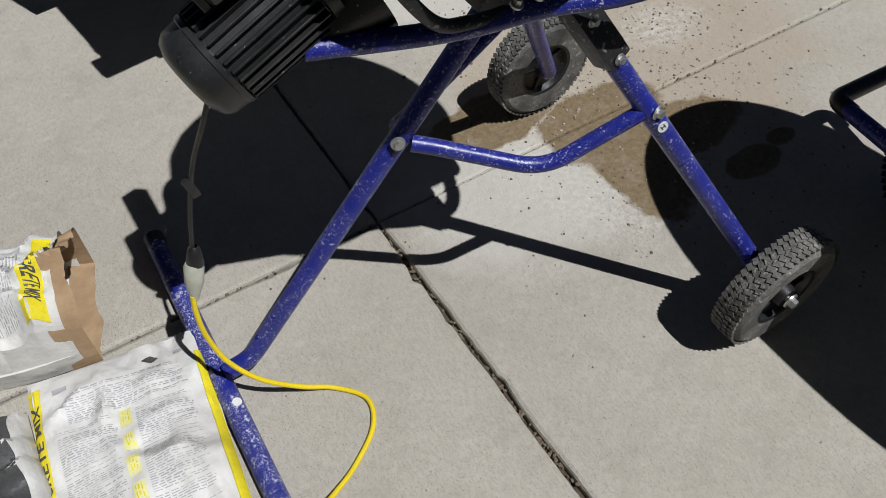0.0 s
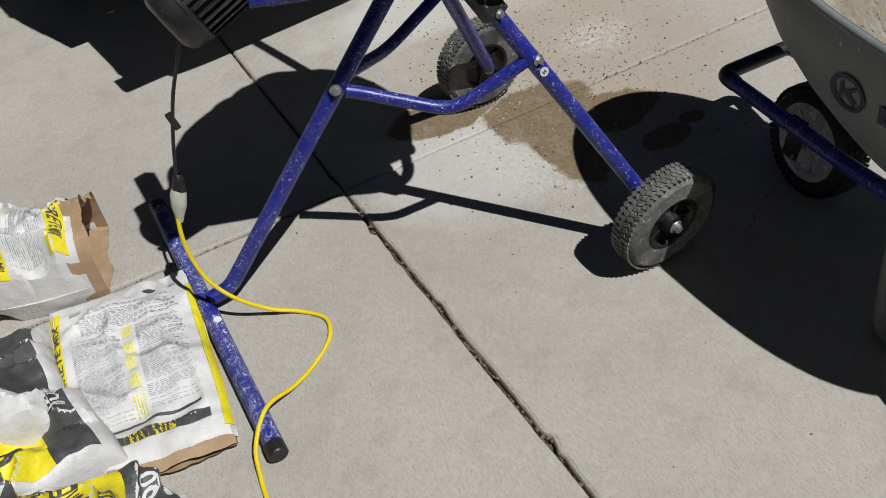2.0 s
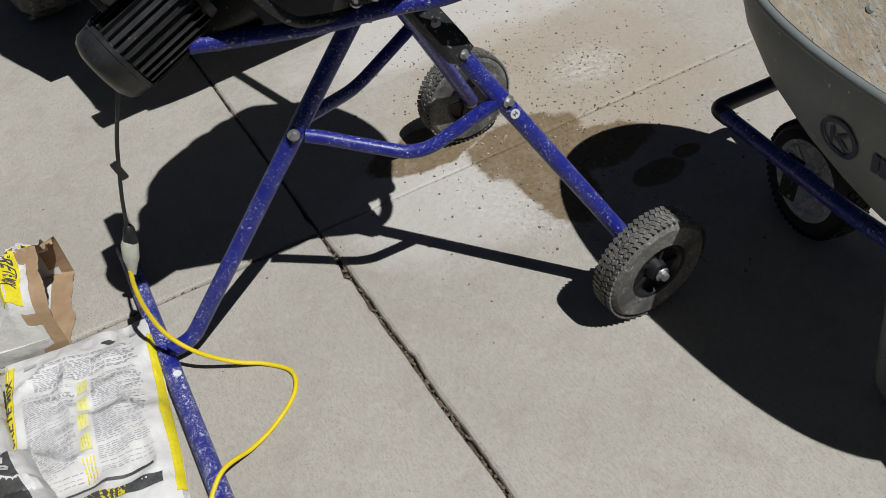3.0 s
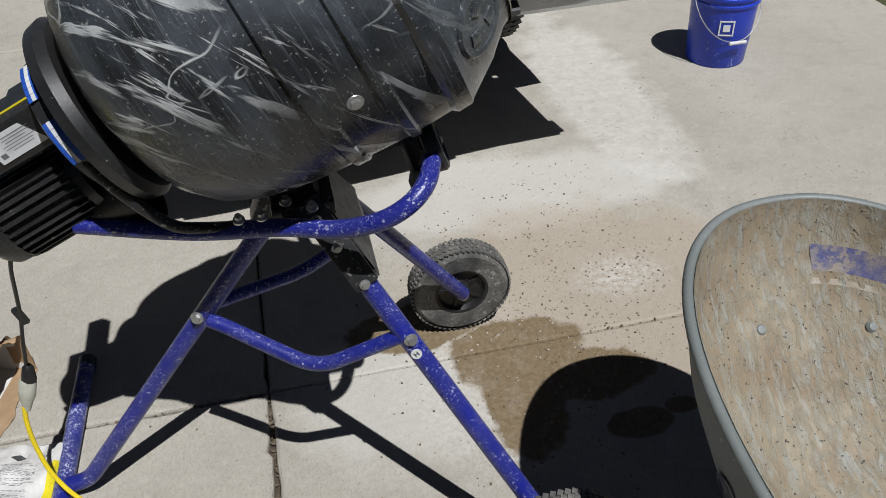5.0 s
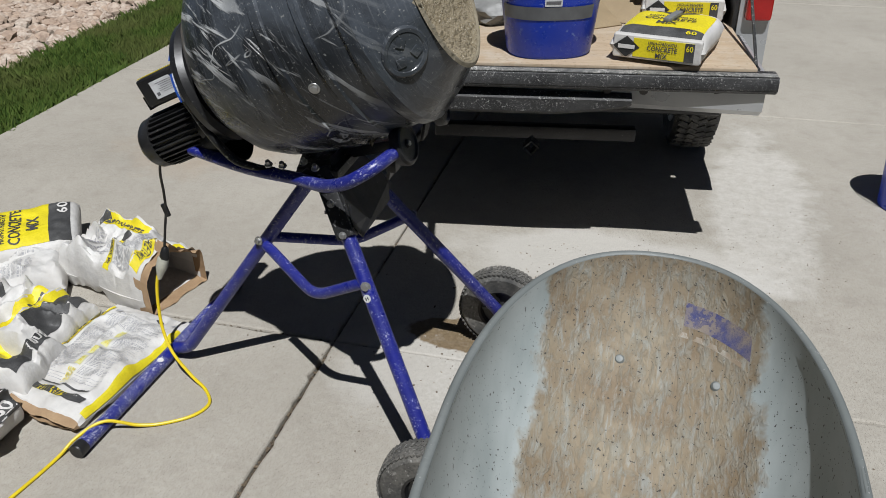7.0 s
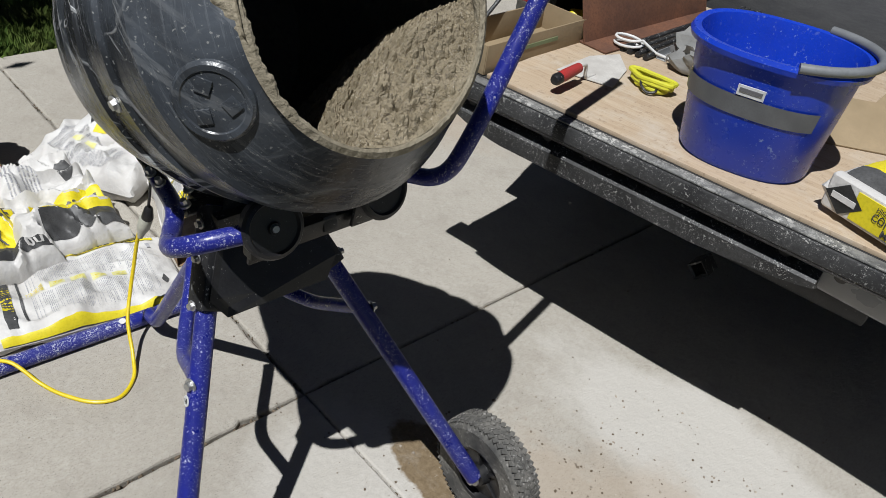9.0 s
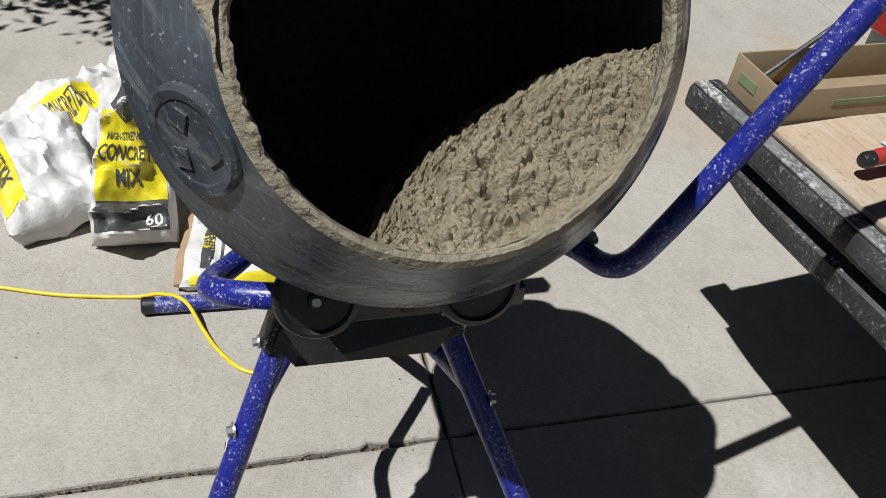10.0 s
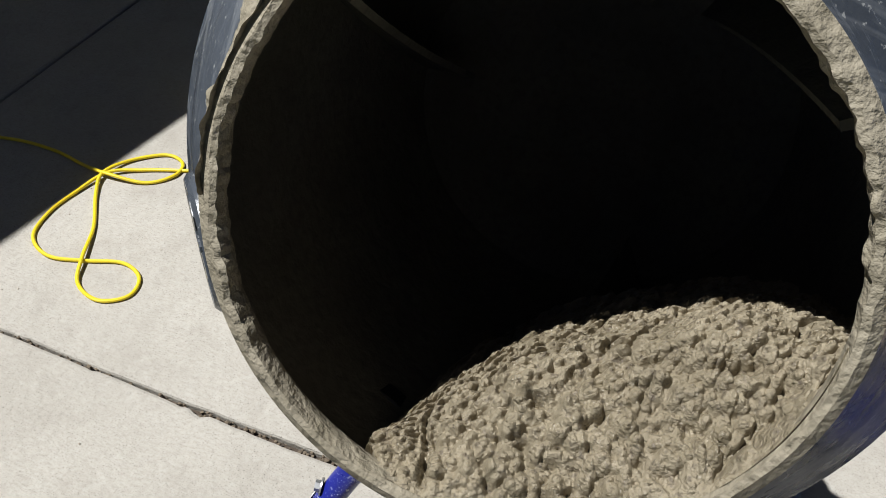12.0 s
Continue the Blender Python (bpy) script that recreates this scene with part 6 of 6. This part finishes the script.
rng = random.Random(3)
pebbles("rock_bed", "bed of tan and pink river rocks beside the lawn", [(rng.uniform(-5.4, -3.42), rng.uniform(-1.2, 7.5), -0.05 + rng.uniform(0, 0.03), rng.uniform(0.035, 0.075)) for _ in range(3800)], STONE, "rocks", 0.75)
CRUMB = bpy.data.materials.new("cement_crumbs")
nt, b = nodes_of(CRUMB)
isl = nt.nodes.new("ShaderNodeNewGeometry").outputs["Random Per Island"]
nt.links.new(mix(nt, ramp(nt, isl, 0.25, 1.0), (0.12, 0.09, 0.06), (0.44, 0.39, 0.32)), b.inputs["Base Color"])
b.inputs["Roughness"].default_value = 0.9
crumbs = []
for _ in range(2100):
    x, y = rng.gauss(0.9, 0.32), rng.gauss(0.15, 0.34)
    crumbs.append((x, y, 0.001, 0.0009 + 0.0034 * rng.random() ** 2.4 * (1.5 if rng.random() < 0.08 else 1)))
for _ in range(260):
    x, y = rng.uniform(-1.5, 2.6), rng.uniform(-2.0, 2.6)
    crumbs.append((x, y, 0.001, rng.uniform(0.0012, 0.0034)))
for _ in range(420):
    x, y = rng.uniform(1.0, 2.3), rng.uniform(0.3, 1.5)
    crumbs.append((x, y, 0.001, rng.uniform(0.001, 0.0028)))
pebbles("crumbs", "dark crumbs of mix and gravel scattered on the driveway", crumbs, CRUMB, "gravel", 0.8)
jr = []
for k in range(800):
    y = rng.uniform(-2.3, 1.6)
    jr.append((rng.gauss(0.0, 0.007), y, rng.uniform(-0.026, -0.010), rng.uniform(0.0025, 0.006)))
for k in range(320):
    jr.append((rng.uniform(-2.5, 3.2), rng.gauss(0.0, 0.005), -0.008, rng.uniform(0.002, 0.005)))
pebbles("joint_grit", "grit and crumbled concrete along the joints", jr, material("joint_grit", (0.16, 0.125, 0.085), 0.9, 0, (0.10, 0.075, 0.05), 20, 0.3, at_world=True), "gravel", 0.8)

# dark shrub and a small tree at the edge of the lawn
LEAF = bpy.data.materials.new("leaves")
nt, b = nodes_of(LEAF)
isl = nt.nodes.new("ShaderNodeNewGeometry").outputs["Random Per Island"]
nt.links.new(mix(nt, isl, (0.022, 0.05, 0.012), (0.06, 0.1, 0.025)), b.inputs["Base Color"])
b.inputs["Roughness"].default_value = 0.5
BARK = material("bark", (0.1, 0.07, 0.05), 0.9, 0, (0.06, 0.045, 0.03), 20, 0.4, 0.006, 40)


def leaves(clumps, n, spread, size, seed):
    rng = np.random.default_rng(seed)
    c = np.array(clumps)[rng.integers(0, len(clumps), n)]
    p = c + rng.normal(0, spread, (n, 3))
    d1 = rng.normal(0, 1, (n, 3))
    d1 /= np.linalg.norm(d1, axis=1)[:, None]
    d2 = np.cross(d1, rng.normal(0, 1, (n, 3)))
    d2 /= np.linalg.norm(d2, axis=1)[:, None]
    s = rng.uniform(0.6, 1.3, (n, 1)) * size
    v = np.stack([p - d1 * s, p + d2 * s * 0.45, p + d1 * s, p - d2 * s * 0.45], 1).reshape(-1, 3)
    v[:, 2] = np.maximum(v[:, 2], -0.06)
    return v.tolist(), np.arange(4 * n).reshape(-1, 4).tolist()


def plant(name, label, category, at, limbs, spread, n, size, seed, trunk_r):
    e = thing(name, label, category, at)
    rng = random.Random(seed)
    ends = []
    bm = bmesh.new()
    tube(bm, smooth_path([(0, 0, -0.1), (0.03, 0.02, limbs[0] * 0.5), (0, 0.05, limbs[0])], 5), [trunk_r * (1 - 0.03 * i) for i in range(11)], 12)
    part("trunk", bm, BARK, e)
    for k in range(limbs[1]):
        a = 2 * math.pi * k / limbs[1] + rng.uniform(-0.3, 0.3)
        r, h = rng.uniform(0.5, 1.0) * limbs[2], limbs[0] + rng.uniform(0.1, 1.0) * limbs[3]
        q = Vector((math.cos(a) * r, math.sin(a) * r, h))
        o = Vector((0, 0.04, limbs[0] * rng.uniform(0.7, 0.98)))
        part("limb", tube(bmesh.new(), smooth_path([o, o.lerp(q, 0.5) + Vector((0, 0, 0.08)), q], 4), [trunk_r * 0.5 * (1 - 0.08 * i) for i in range(9)], 8), BARK, e)
        ends += [tuple(o.lerp(q, t) + Vector((rng.gauss(0, 0.08), rng.gauss(0, 0.08), rng.gauss(0, 0.06)))) for t in (0.55, 0.75, 0.9, 1.0, 1.08)]
    v, f = leaves(ends, n, spread, size, seed)
    me = bpy.data.meshes.new("crown")
    me.from_pydata(v, [], f)
    me.materials.append(LEAF)
    cr = new("crown", me)
    cr.parent = e
    tagged(cr, kind="stuff")
    return e


plant("tree", "small leafy tree at the edge of the lawn", "tree", (-3.15, -1.9, 0), (1.5, 11, 1.25, 1.1), 0.16, 9000, 0.055, 5, 0.06)
for x, y, s in ((-3.9, -0.9, 1), (-4.1, -0.1, 2), (-4.3, 1.0, 3), (-3.9, -2.6, 4)):
    plant("shrub", "dark green shrub in the rock bed", "shrub", (x, y, 0), (0.22, 12, 0.5, 0.45), 0.11, 5200, 0.035, 20 + s, 0.025)

# ---- house behind the camera ----
STUCCO = material("stucco", (0.55, 0.5, 0.43), 0.9, 0, (0.5, 0.45, 0.38), 2, 0.12, 0.004, 60)
SHINGLE = material("shingles", (0.12, 0.1, 0.09), 0.9, 0, (0.08, 0.07, 0.065), 9, 0.3, 0.004, 40)
house = thing("house", "beige stucco house with a white garage door and eave", "house", (0, -3.58, 0), -9.5, kind="structure")
part("wall", box(bmesh.new(), (12, 0.2, 2.7), Matrix.Translation((-1.5, -0.1, 1.35)), 0.01), STUCCO, house)
part("eave", box(bmesh.new(), (12.6, 0.75, 0.16), Matrix.Translation((-1.5, 0.03, 2.78)), 0.01), WHITE, house)
part("roof", box(bmesh.new(), (12.6, 4.6, 0.12), Matrix.Translation((-1.5, -1.95, 3.38)) @ Matrix.Rotation(-0.25, 4, "X"), 0.01), SHINGLE, house)
gd = part("garage_door", box(bmesh.new(), (4.8, 0.06, 2.2), Matrix.Translation((0.3, 0.02, 1.1)), 0.01), WHITE, house)
for k in range(4):
    for j in range(4):
        part("door_panel", box(bmesh.new(), (1.05, 0.03, 0.42), Matrix.Translation((-1.5 + 1.2 * j, 0.055, 0.29 + 0.54 * k)), 0.012), WHITE, gd)
